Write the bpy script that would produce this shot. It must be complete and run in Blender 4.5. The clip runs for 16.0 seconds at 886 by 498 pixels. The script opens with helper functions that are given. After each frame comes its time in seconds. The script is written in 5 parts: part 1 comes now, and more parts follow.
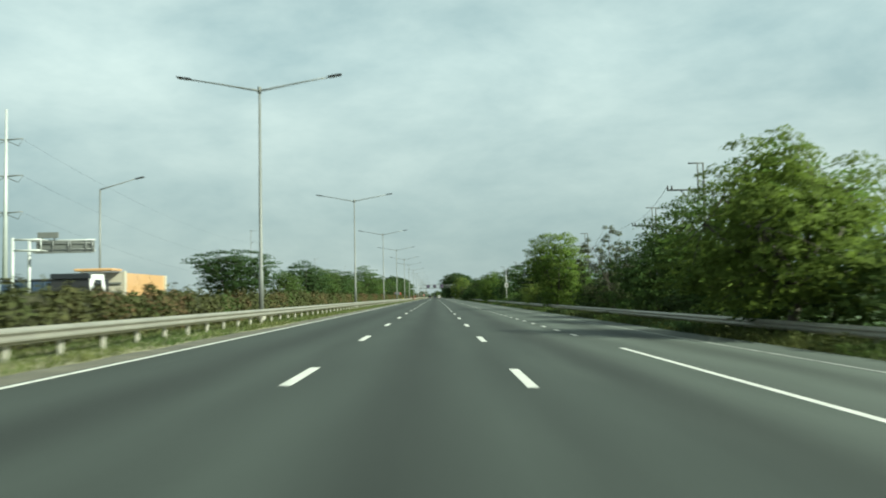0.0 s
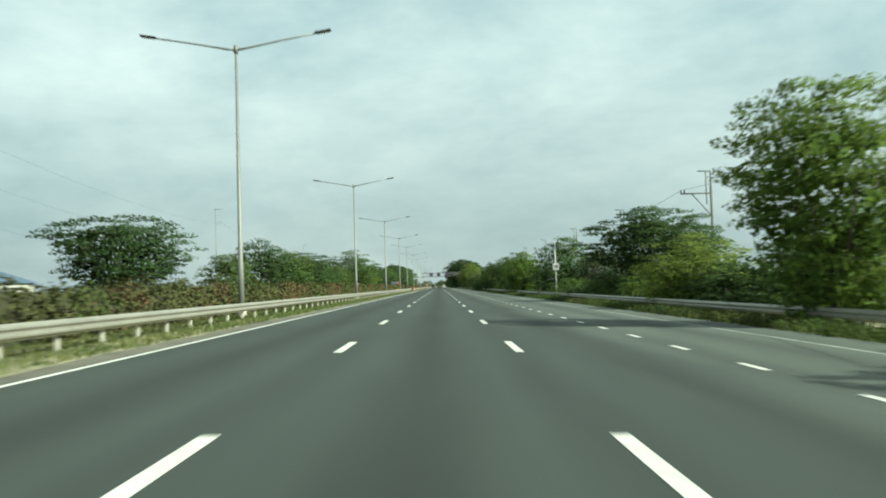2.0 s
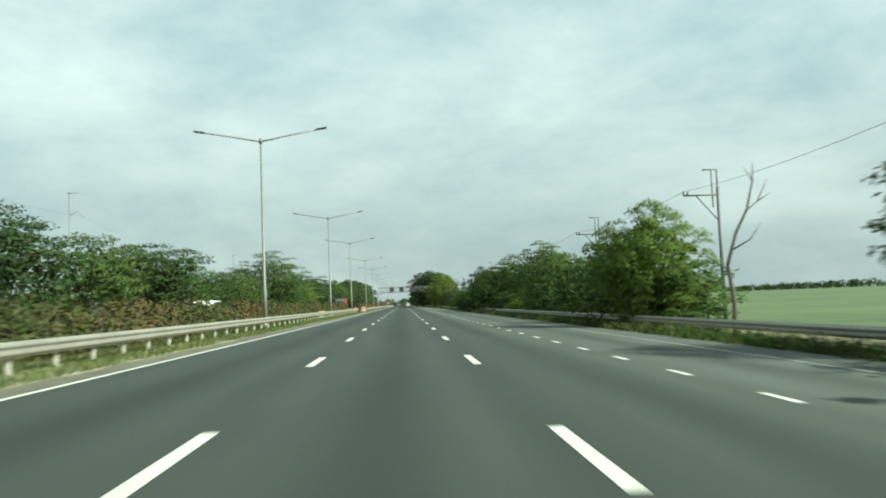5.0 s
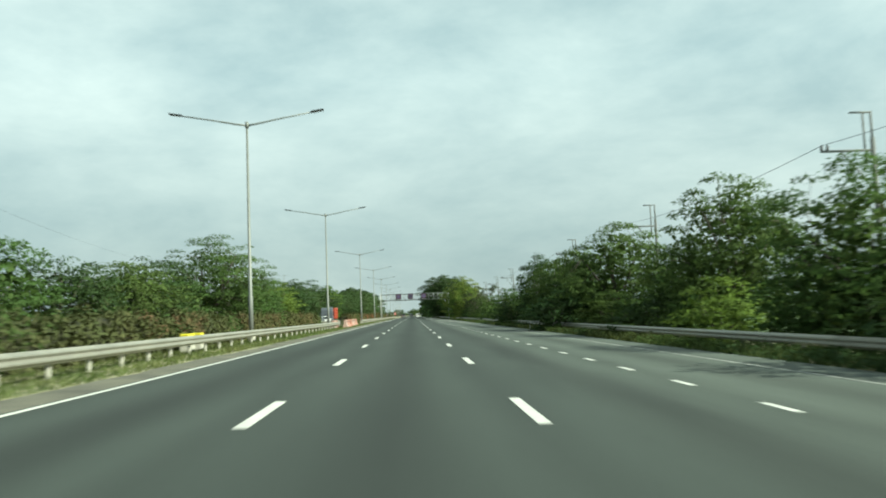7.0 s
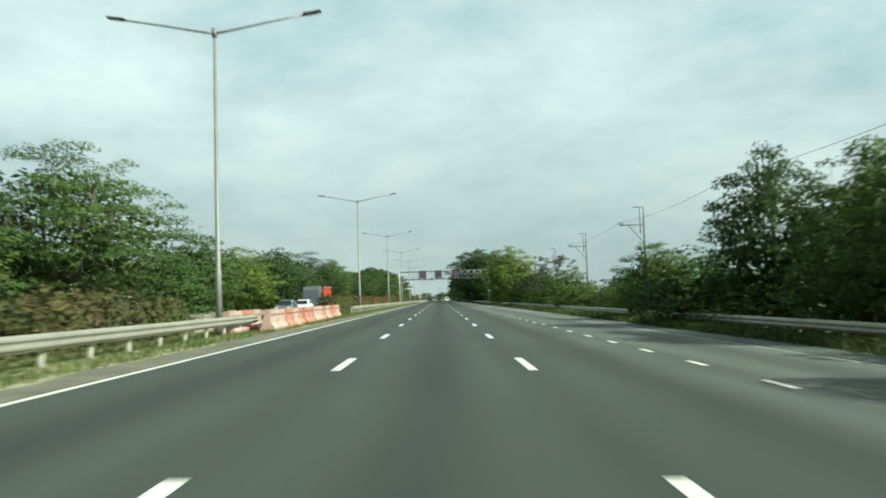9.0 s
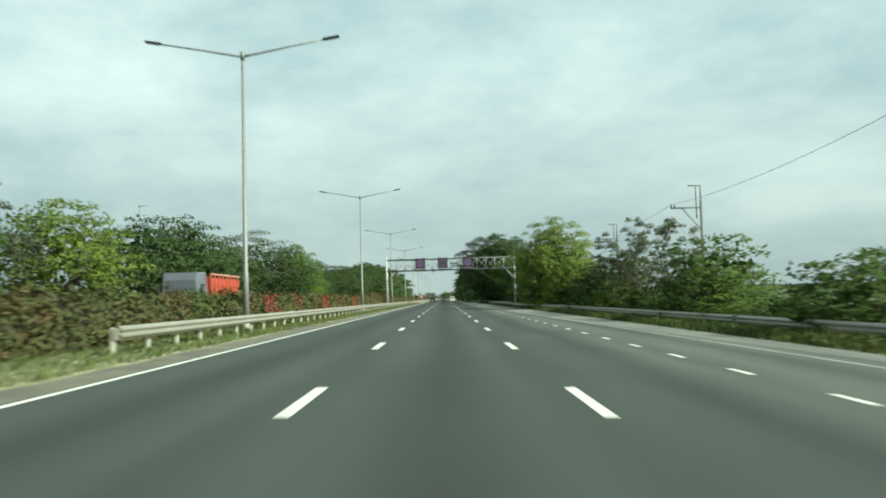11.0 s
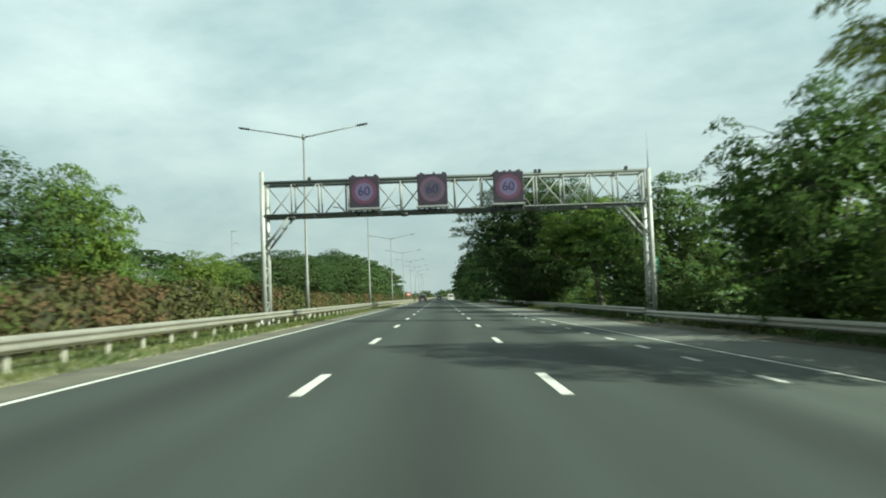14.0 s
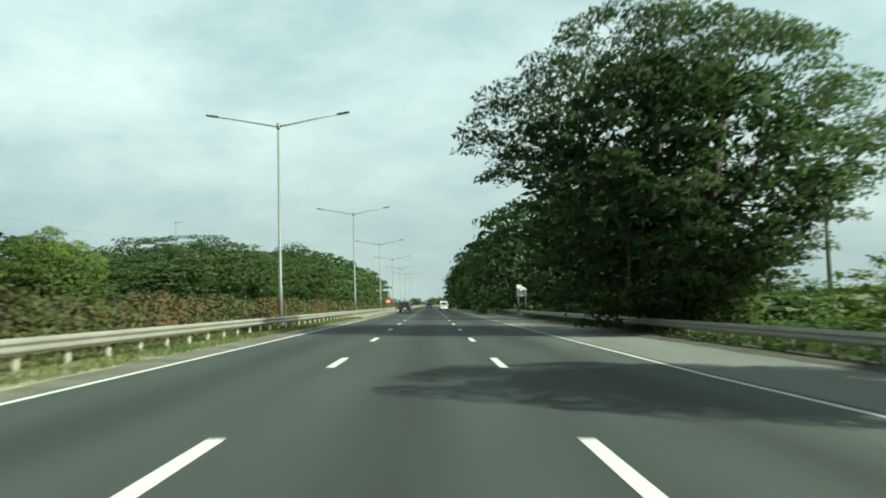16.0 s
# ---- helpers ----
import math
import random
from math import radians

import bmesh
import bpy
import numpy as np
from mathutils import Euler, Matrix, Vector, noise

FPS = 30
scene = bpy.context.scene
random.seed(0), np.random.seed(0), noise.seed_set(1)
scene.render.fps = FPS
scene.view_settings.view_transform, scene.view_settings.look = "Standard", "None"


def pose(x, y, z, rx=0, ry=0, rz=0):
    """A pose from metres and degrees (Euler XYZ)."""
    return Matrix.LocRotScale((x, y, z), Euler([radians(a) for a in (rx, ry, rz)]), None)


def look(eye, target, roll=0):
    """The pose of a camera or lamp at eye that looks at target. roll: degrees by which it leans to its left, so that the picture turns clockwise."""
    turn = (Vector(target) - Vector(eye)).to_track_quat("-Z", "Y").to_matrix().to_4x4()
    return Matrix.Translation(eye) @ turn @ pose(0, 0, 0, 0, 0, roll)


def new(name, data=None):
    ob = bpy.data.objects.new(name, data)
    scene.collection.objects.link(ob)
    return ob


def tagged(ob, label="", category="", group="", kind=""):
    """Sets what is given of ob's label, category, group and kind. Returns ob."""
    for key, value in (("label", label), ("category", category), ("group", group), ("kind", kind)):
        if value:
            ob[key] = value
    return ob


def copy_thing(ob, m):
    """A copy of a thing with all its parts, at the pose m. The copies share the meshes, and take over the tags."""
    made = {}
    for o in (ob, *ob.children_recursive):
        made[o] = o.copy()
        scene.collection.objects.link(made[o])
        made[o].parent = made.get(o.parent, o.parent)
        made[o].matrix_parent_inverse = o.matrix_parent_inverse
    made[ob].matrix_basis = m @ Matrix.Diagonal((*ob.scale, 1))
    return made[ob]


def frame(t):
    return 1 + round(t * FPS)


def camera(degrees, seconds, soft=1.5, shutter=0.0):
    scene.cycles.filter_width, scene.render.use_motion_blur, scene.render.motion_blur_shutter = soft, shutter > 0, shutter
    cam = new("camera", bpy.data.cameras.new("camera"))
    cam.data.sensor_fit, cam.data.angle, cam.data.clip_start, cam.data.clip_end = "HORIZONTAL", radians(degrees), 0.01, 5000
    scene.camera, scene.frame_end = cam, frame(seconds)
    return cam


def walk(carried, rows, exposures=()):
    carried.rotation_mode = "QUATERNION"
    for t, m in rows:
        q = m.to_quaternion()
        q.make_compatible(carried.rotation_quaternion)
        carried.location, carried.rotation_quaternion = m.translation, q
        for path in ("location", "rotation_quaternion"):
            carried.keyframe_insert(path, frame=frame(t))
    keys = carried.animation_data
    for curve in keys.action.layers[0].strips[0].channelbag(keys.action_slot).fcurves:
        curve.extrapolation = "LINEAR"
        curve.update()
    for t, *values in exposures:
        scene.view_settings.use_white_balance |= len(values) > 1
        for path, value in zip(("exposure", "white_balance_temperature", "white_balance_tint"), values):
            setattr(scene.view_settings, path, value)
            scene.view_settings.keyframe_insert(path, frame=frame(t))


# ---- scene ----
cam = camera(56.9, 16.0, soft=1.9, shutter=0.3)
# seconds, eye, target, roll
PATH = [
    (0.0, (0.41, 0.00, 1.30), (0.918, 49.914, 4.179), -1.20),
    (0.5, (0.41, 14.49, 1.30), (1.526, 64.414, 3.808), -2.03),
    (1.0, (0.41, 28.10, 1.30), (1.651, 78.026, 3.662), -1.89),
    (1.5, (0.33, 41.92, 1.30), (1.409, 91.852, 3.720), -1.81),
    (2.0, (0.26, 55.73, 1.30), (0.534, 105.683, 3.550), -1.90),
    (2.5, (0.23, 69.05, 1.30), (0.536, 119.008, 3.420), -1.55),
    (3.0, (0.18, 82.78, 1.30), (1.348, 132.729, 3.206), -2.37),
    (3.5, (0.16, 96.66, 1.30), (0.989, 146.614, 3.294), -1.76),
    (4.0, (0.17, 110.57, 1.30), (1.372, 160.516, 3.288), -2.21),
    (4.5, (0.24, 124.06, 1.30), (2.422, 173.915, 4.474), -2.29),
    (5.0, (0.24, 138.30, 1.30), (2.823, 188.129, 4.560), -2.38),
    (5.2, (0.22, 143.94, 1.30), (2.612, 193.757, 4.868), -2.65),
    (7.3, (0.27, 202.35, 1.30), (2.284, 252.158, 5.243), -2.28),
    (7.5, (0.27, 207.83, 1.30), (2.578, 257.638, 5.077), -2.44),
    (7.8, (0.22, 216.35, 1.30), (1.661, 266.199, 4.851), -1.39),
    (8.0, (0.22, 222.01, 1.30), (1.390, 271.852, 5.048), -1.54),
    (8.2, (0.21, 227.52, 1.30), (1.449, 277.323, 5.521), -1.89),
    (8.5, (0.19, 235.45, 1.30), (0.846, 285.297, 5.201), -1.82),
    (9.0, (0.14, 248.99, 1.30), (0.429, 298.895, 4.316), -1.85),
    (9.3, (0.11, 256.94, 1.30), (0.468, 306.845, 4.281), -1.85),
    (9.5, (0.09, 262.19, 1.30), (-0.002, 312.125, 3.878), -1.71),
    (9.7, (0.08, 267.36, 1.30), (0.244, 317.287, 3.989), -1.82),
    (11.8, (-0.01, 325.33, 1.30), (-0.420, 375.216, 4.691), -1.30),
    (12.0, (-0.01, 330.81, 1.30), (-0.733, 380.658, 5.152), -1.16),
    (12.5, (0.03, 344.30, 1.30), (-0.391, 394.130, 5.341), -1.41),
    (13.0, (0.07, 357.74, 1.30), (-0.411, 407.600, 4.988), -1.36),
    (13.5, (0.15, 371.43, 1.30), (0.236, 421.346, 4.154), -1.79),
    (14.0, (0.16, 385.06, 1.30), (0.444, 434.973, 4.189), -2.06),
    (14.5, (0.14, 398.53, 1.30), (0.681, 448.447, 4.109), -1.92),
    (15.0, (0.24, 411.92, 1.30), (0.650, 461.829, 4.270), -1.22),
    (15.5, (0.27, 425.54, 1.30), (1.192, 475.413, 4.695), -1.52),
    (16.0, (0.31, 438.91, 1.30), (1.161, 488.787, 4.651), -1.59),
]
walk(cam, [(t, look(eye, target, roll)) for t, eye, target, roll in PATH], exposures=[(0.0, 0.77, 6340, -11.5), (1.0, 0.83, 6340, -11.5), (2.5, 0.92, 6340, -11.5), (13.0, 0.92, 6340, -11.5), (15.0, 0.88, 6340, -11.5), (16.0, 0.96, 6340, -11.5)])

# ---- world, sun, exposure ----
SUN_DIR = Vector((1.25, -0.62, 1.0)).normalized()  # towards the sun
SUN_EL = math.asin(SUN_DIR.z)
SUN_AZ = math.atan2(SUN_DIR.x, SUN_DIR.y)
world = bpy.data.worlds.new("world")
scene.world = world
world.use_nodes = True
wn, wl = world.node_tree.nodes, world.node_tree.links
wn.clear()
w_out = wn.new("ShaderNodeOutputWorld")
w_bg = wn.new("ShaderNodeBackground")
w_sky = wn.new("ShaderNodeTexSky")
w_sky.sky_type = "NISHITA"
w_sky.sun_disc = False
w_sky.sun_elevation, w_sky.sun_rotation = SUN_EL, SUN_AZ
w_sky.dust_density, w_sky.air_density = 3.0, 1.0
w_co = wn.new("ShaderNodeTexCoord")
w_map = wn.new("ShaderNodeMapping")
w_map.inputs["Scale"].default_value = (1.0, 1.0, 2.4)
w_map.inputs["Rotation"].default_value = (0.25, 0.1, 0.5)
w_n1 = wn.new("ShaderNodeTexNoise")
w_n1.inputs["Scale"].default_value, w_n1.inputs["Detail"].default_value = 3.4, 6.0
w_n1.inputs["Roughness"].default_value, w_n1.inputs["Distortion"].default_value = 0.58, 0.15
w_ramp = wn.new("ShaderNodeValToRGB")
w_ramp.color_ramp.elements[0].position, w_ramp.color_ramp.elements[1].position = 0.32, 0.68
w_ramp.color_ramp.elements[0].color = (0.545, 0.65, 0.71, 1)
w_ramp.color_ramp.elements[1].color = (0.90, 0.965, 0.995, 1)
w_mul = wn.new("ShaderNodeVectorMath")
w_mul.operation = "SCALE"
w_mul.inputs["Scale"].default_value = 0.10
w_mix = wn.new("ShaderNodeMix")
w_mix.data_type = "RGBA"
w_mix.inputs["Factor"].default_value = 0.88
wl.new(w_co.outputs["Generated"], w_map.inputs["Vector"])
wl.new(w_map.outputs["Vector"], w_n1.inputs["Vector"])
wl.new(w_n1.outputs["Fac"], w_ramp.inputs["Fac"])
wl.new(w_sky.outputs["Color"], w_mul.inputs[0])
wl.new(w_mul.outputs["Vector"], w_mix.inputs["A"])
wl.new(w_ramp.outputs["Color"], w_mix.inputs["B"])
w_sep = wn.new("ShaderNodeSeparateXYZ")
wl.new(w_co.outputs["Generated"], w_sep.inputs[0])
w_low = wn.new("ShaderNodeMapRange")  # hazier towards the horizon
w_low.inputs["From Min"].default_value, w_low.inputs["From Max"].default_value = 0.0, 0.28
w_low.inputs["To Min"].default_value, w_low.inputs["To Max"].default_value = 0.72, 1.04
wl.new(w_sep.outputs["Z"], w_low.inputs["Value"])
w_dim = wn.new("ShaderNodeVectorMath")
w_dim.operation = "SCALE"
wl.new(w_mix.outputs["Result"], w_dim.inputs[0])
wl.new(w_low.outputs["Result"], w_dim.inputs["Scale"])
w_high = wn.new("ShaderNodeMapRange")  # bright haze low down, deeper sky overhead
w_high.interpolation_type = "SMOOTHSTEP"
w_high.inputs["From Min"].default_value, w_high.inputs["From Max"].default_value = 0.3, 0.9
w_high.inputs["To Min"].default_value, w_high.inputs["To Max"].default_value = 1.0, 0.55
wl.new(w_sep.outputs["Z"], w_high.inputs["Value"])
w_deep = wn.new("ShaderNodeVectorMath")
w_deep.operation = "SCALE"
wl.new(w_dim.outputs["Vector"], w_deep.inputs[0])
wl.new(w_high.outputs["Result"], w_deep.inputs["Scale"])
wl.new(w_deep.outputs["Vector"], w_bg.inputs["Color"])
w_bg.inputs["Strength"].default_value = 0.56
wl.new(w_bg.outputs["Background"], w_out.inputs["Surface"])

sun_data = bpy.data.lights.new("sun", "SUN")
sun_data.energy, sun_data.angle, sun_data.color = 5.0, radians(0.6), (1.0, 0.95, 0.84)
sun = new("sun", sun_data)
sun.matrix_world = look((0, 0, 60), Vector((0, 0, 60)) - SUN_DIR)


# ---- materials ----
def material(name, color, rough=0.6, metal=0.0, vary=0.25, scale=3.0, fine=40.0, bump=0.15, bump_scale=60.0,
             island=0.0, translucent=0.0, second=None, stretch=(1, 1, 1), coat=0.0):
    """A two-scale procedural surface: broad stains, fine grain, bump."""
    m = bpy.data.materials.new(name)
    m.use_nodes = True
    n, l = m.node_tree.nodes, m.node_tree.links
    bsdf = n["Principled BSDF"]
    co = n.new("ShaderNodeTexCoord")
    mp = n.new("ShaderNodeMapping")
    mp.inputs["Scale"].default_value = stretch
    l.new(co.outputs["Object"], mp.inputs["Vector"])
    big, small = n.new("ShaderNodeTexNoise"), n.new("ShaderNodeTexNoise")
    for nd, s, d in ((big, scale, 4.0), (small, fine, 3.0)):
        nd.inputs["Scale"].default_value, nd.inputs["Detail"].default_value = s, d
        l.new(mp.outputs["Vector"], nd.inputs["Vector"])
    add = n.new("ShaderNodeMath")
    add.operation = "MULTIPLY_ADD"
    l.new(big.outputs["Fac"], add.inputs[0])
    add.inputs[1].default_value = 0.65
    sm = n.new("ShaderNodeMath")
    sm.operation = "MULTIPLY"
    l.new(small.outputs["Fac"], sm.inputs[0])
    sm.inputs[1].default_value = 0.35
    l.new(sm.outputs[0], add.inputs[2])
    ramp = n.new("ShaderNodeValToRGB")
    a, b = Vector(color) * (1 - vary), Vector(second if second else color) * (1 + vary)
    ramp.color_ramp.elements[0].position, ramp.color_ramp.elements[1].position = 0.34, 0.66
    ramp.color_ramp.elements[0].color = (*a, 1)
    ramp.color_ramp.elements[1].color = (*b, 1)
    l.new(add.outputs[0], ramp.inputs["Fac"])
    colour = ramp.outputs["Color"]
    if island:
        geo, info = n.new("ShaderNodeNewGeometry"), n.new("ShaderNodeObjectInfo")
        hsv = n.new("ShaderNodeHueSaturation")
        val = n.new("ShaderNodeMapRange")
        val.inputs["To Min"].default_value, val.inputs["To Max"].default_value = 1 - island, 1 + island
        l.new(geo.outputs["Random Per Island"], val.inputs["Value"])
        hue = n.new("ShaderNodeMapRange")
        hue.inputs["To Min"].default_value, hue.inputs["To Max"].default_value = 0.485, 0.515
        l.new(info.outputs["Random"], hue.inputs["Value"])
        l.new(val.outputs["Result"], hsv.inputs["Value"])
        l.new(hue.outputs["Result"], hsv.inputs["Hue"])
        l.new(colour, hsv.inputs["Color"])
        colour = hsv.outputs["Color"]
    l.new(colour, bsdf.inputs["Base Color"])
    rr = n.new("ShaderNodeMapRange")
    rr.inputs["To Min"].default_value, rr.inputs["To Max"].default_value = max(rough - 0.12, 0.03), min(rough + 0.12, 1)
    l.new(big.outputs["Fac"], rr.inputs["Value"])
    l.new(rr.outputs["Result"], bsdf.inputs["Roughness"])
    bsdf.inputs["Metallic"].default_value = metal
    bsdf.inputs["Coat Weight"].default_value = coat
    if bump:
        bn, bp = n.new("ShaderNodeTexNoise"), n.new("ShaderNodeBump")
        bn.inputs["Scale"].default_value, bn.inputs["Detail"].default_value = bump_scale, 4.0
        l.new(mp.outputs["Vector"], bn.inputs["Vector"])
        bp.inputs["Strength"].default_value, bp.inputs["Distance"].default_value = bump, 0.02
        l.new(bn.outputs["Fac"], bp.inputs["Height"])
        l.new(bp.outputs["Normal"], bsdf.inputs["Normal"])
    if translucent:
        tr, mix = n.new("ShaderNodeBsdfTranslucent"), n.new("ShaderNodeMixShader")
        thin = n.new("ShaderNodeVectorMath")  # light passes a leaf a little better than it is thrown back
        thin.operation = "MULTIPLY"
        thin.inputs[1].default_value = (1.3, 1.33, 1.1)
        l.new(colour, thin.inputs[0])
        l.new(thin.outputs[0], tr.inputs["Color"])
        mix.inputs["Fac"].default_value = translucent
        out = n["Material Output"]
        l.new(bsdf.outputs["BSDF"], mix.inputs[1])
        l.new(tr.outputs["BSDF"], mix.inputs[2])
        l.new(mix.outputs["Shader"], out.inputs["Surface"])
        bsdf.inputs["Specular IOR Level"].default_value = 0.08
    return m


def asphalt_material():
    """Grey asphalt, worn pale in the wheel tracks, darker along the oil line of each lane."""
    m = bpy.data.materials.new("asphalt")
    m.use_nodes = True
    n, l = m.node_tree.nodes, m.node_tree.links
    bsdf = n["Principled BSDF"]
    co = n.new("ShaderNodeTexCoord")
    sep = n.new("ShaderNodeSeparateXYZ")
    l.new(co.outputs["Object"], sep.inputs[0])
    wob = n.new("ShaderNodeTexNoise")
    wob.inputs["Scale"].default_value = 0.05
    l.new(co.outputs["Object"], wob.inputs["Vector"])
    # lane phase: 0 at the lane lines, 0.5 at lane middles
    ph = n.new("ShaderNodeMath")
    ph.operation = "MULTIPLY_ADD"
    l.new(sep.outputs["X"], ph.inputs[0])
    ph.inputs[1].default_value, ph.inputs[2].default_value = 1 / 3.6, 10.5
    ph2 = n.new("ShaderNodeMath")
    ph2.operation = "MULTIPLY_ADD"
    l.new(wob.outputs["Fac"], ph2.inputs[0])
    ph2.inputs[1].default_value = 0.12
    l.new(ph.outputs[0], ph2.inputs[2])
    fr = n.new("ShaderNodeMath")
    fr.operation = "FRACT"
    l.new(ph2.outputs[0], fr.inputs[0])
    lane = n.new("ShaderNodeValToRGB")
    e = lane.color_ramp.elements
    e[0].position, e[1].position = 0.0, 1.0
    e[0].color = e[1].color = (0.9, 0.9, 0.9, 1)
    for p, v in ((0.22, 1.08), (0.34, 1.0), (0.47, 0.74), (0.56, 0.64), (0.65, 0.74), (0.77, 0.98), (0.86, 1.08)):
        x = e.new(p)
        x.color = (v, v, v, 1)
    l.new(fr.outputs[0], lane.inputs["Fac"])
    mp = n.new("ShaderNodeMapping")
    mp.inputs["Scale"].default_value = (1.0, 0.12, 1.0)
    l.new(co.outputs["Object"], mp.inputs["Vector"])
    big = n.new("ShaderNodeTexNoise")
    big.inputs["Scale"].default_value, big.inputs["Detail"].default_value = 0.8, 6.0
    l.new(mp.outputs["Vector"], big.inputs["Vector"])
    fine = n.new("ShaderNodeTexNoise")
    fine.inputs["Scale"].default_value, fine.inputs["Detail"].default_value = 55.0, 3.0
    l.new(co.outputs["Object"], fine.inputs["Vector"])
    ramp = n.new("ShaderNodeValToRGB")
    ramp.color_ramp.elements[0].position, ramp.color_ramp.elements[1].position = 0.3, 0.7
    ramp.color_ramp.elements[0].color = (0.0295, 0.0365, 0.0325, 1)
    ramp.color_ramp.elements[1].color = (0.0395, 0.0485, 0.0430, 1)
    l.new(big.outputs["Fac"], ramp.inputs["Fac"])
    r2 = n.new("ShaderNodeMapRange")
    r2.inputs["From Min"].default_value, r2.inputs["From Max"].default_value = 0.3, 0.7
    r2.inputs["To Min"].default_value, r2.inputs["To Max"].default_value = 0.82, 1.18
    l.new(fine.outputs["Fac"], r2.inputs["Value"])
    m1, m2 = n.new("ShaderNodeVectorMath"), n.new("ShaderNodeVectorMath")
    m1.operation, m2.operation = "MULTIPLY", "SCALE"
    l.new(ramp.outputs["Color"], m1.inputs[0])
    l.new(lane.outputs["Color"], m1.inputs[1])
    l.new(m1.outputs[0], m2.inputs[0])
    l.new(r2.outputs["Result"], m2.inputs["Scale"])
    # the outermost lane and shoulder are older and paler
    sh = n.new("ShaderNodeMapRange")
    sh.inputs["From Min"].default_value, sh.inputs["From Max"].default_value = 3.6, 8.6
    edge = n.new("ShaderNodeMath")
    edge.operation = "MULTIPLY_ADD"
    l.new(big.outputs["Fac"], edge.inputs[0])
    edge.inputs[1].default_value = 1.6
    l.new(sep.outputs["X"], edge.inputs[2])
    l.new(edge.outputs[0], sh.inputs["Value"])
    old = n.new("ShaderNodeValToRGB")
    old.color_ramp.elements[0].color, old.color_ramp.elements[1].color = (1.0, 1.0, 1.0, 1), (2.25, 2.15, 2.1, 1)
    mid = old.color_ramp.elements.new(0.55)
    mid.color = (1.85, 1.78, 1.74, 1)
    l.new(sh.outputs["Result"], old.inputs["Fac"])
    m3 = n.new("ShaderNodeVectorMath")
    m3.operation = "MULTIPLY"
    l.new(m2.outputs[0], m3.inputs[0])
    l.new(old.outputs["Color"], m3.inputs[1])
    l.new(m3.outputs[0], bsdf.inputs["Base Color"])
    bsdf.inputs["Roughness"].default_value = 0.8
    bsdf.inputs["Specular IOR Level"].default_value = 0.3
    bp = n.new("ShaderNodeBump")
    bp.inputs["Strength"].default_value, bp.inputs["Distance"].default_value = 0.25, 0.01
    l.new(fine.outputs["Fac"], bp.inputs["Height"])
    l.new(bp.outputs["Normal"], bsdf.inputs["Normal"])
    return m


M_ASPHALT = asphalt_material()
M_OLDPAVE = material("pale_old_pavement", (0.102, 0.111, 0.098), 0.85, vary=0.14, scale=0.5, fine=30, second=(0.130, 0.137, 0.120), bump=0.12, bump_scale=50, stretch=(1, 0.25, 1))
M_PAINT = material("road_paint", (0.50, 0.50, 0.47), 0.7, vary=0.14, scale=2.5, fine=30, bump=0.1)
M_GROUND = material("verge_soil", (0.13, 0.14, 0.065), 0.95, vary=0.3, scale=0.6, fine=6, second=(0.24, 0.22, 0.14), bump=0.5, bump_scale=8)
M_GRAVEL = material("dusty_gravel", (0.085, 0.08, 0.066), 0.95, vary=0.25, scale=0.9, fine=25, second=(0.12, 0.115, 0.085), bump=0.6, bump_scale=40)
# dark soil colour that also carries the shadow of the outer rail
M_SHADE_SOIL = material("soil_with_rail_shade", (0.038, 0.038, 0.024), 0.95, vary=0.35, scale=1.2, fine=14, second=(0.062, 0.056, 0.034), bump=0.7, bump_scale=25)
M_FIELD = material("field", (0.055, 0.096, 0.034), 0.95, vary=0.25, scale=0.02, fine=0.4, second=(0.082, 0.118, 0.046), bump=0.4, bump_scale=3)
M_STEEL = material("galvanised_steel", (0.22, 0.23, 0.225), 0.55, 0.25, vary=0.16, scale=1.2, fine=14, bump=0.04)
M_RAIL = material("weathered_rail_steel", (0.32, 0.31, 0.265), 0.5, 0.5, vary=0.18, scale=0.7, fine=9, bump=0.05, stretch=(1, 0.3, 1))
M_POLE = material("painted_lamp_pole", (0.175, 0.182, 0.170), 0.5, 0.2, vary=0.12, scale=1.0, fine=12, bump=0.03)
M_UTIL = material("weathered_grey_metal", (0.10, 0.105, 0.10), 0.6, 0.1, vary=0.15, scale=1.0, fine=12, bump=0.05)
M_CONCRETE = material("pale_concrete", (0.40, 0.385, 0.33), 0.85, vary=0.18, scale=2, fine=20, bump=0.2)
M_WORN = material("worn_road_paint", (0.24, 0.245, 0.23), 0.75, vary=0.35, scale=1.5, fine=12, bump=0.1)
M_DARK = material("dark_plastic", (0.025, 0.026, 0.028), 0.5, vary=0.2, bump=0.03)
M_TYRE = material("tyre_rubber", (0.02, 0.02, 0.02), 0.85, vary=0.2, bump=0.1)
M_BARK = material("bark", (0.065, 0.055, 0.042), 0.9, vary=0.35, scale=2, fine=18, bump=0.6, bump_scale=14, stretch=(1, 1, 0.25))
M_DEAD = material("bare_wood", (0.085, 0.076, 0.064), 0.9, vary=0.3, scale=2, fine=18, bump=0.4, bump_scale=14)
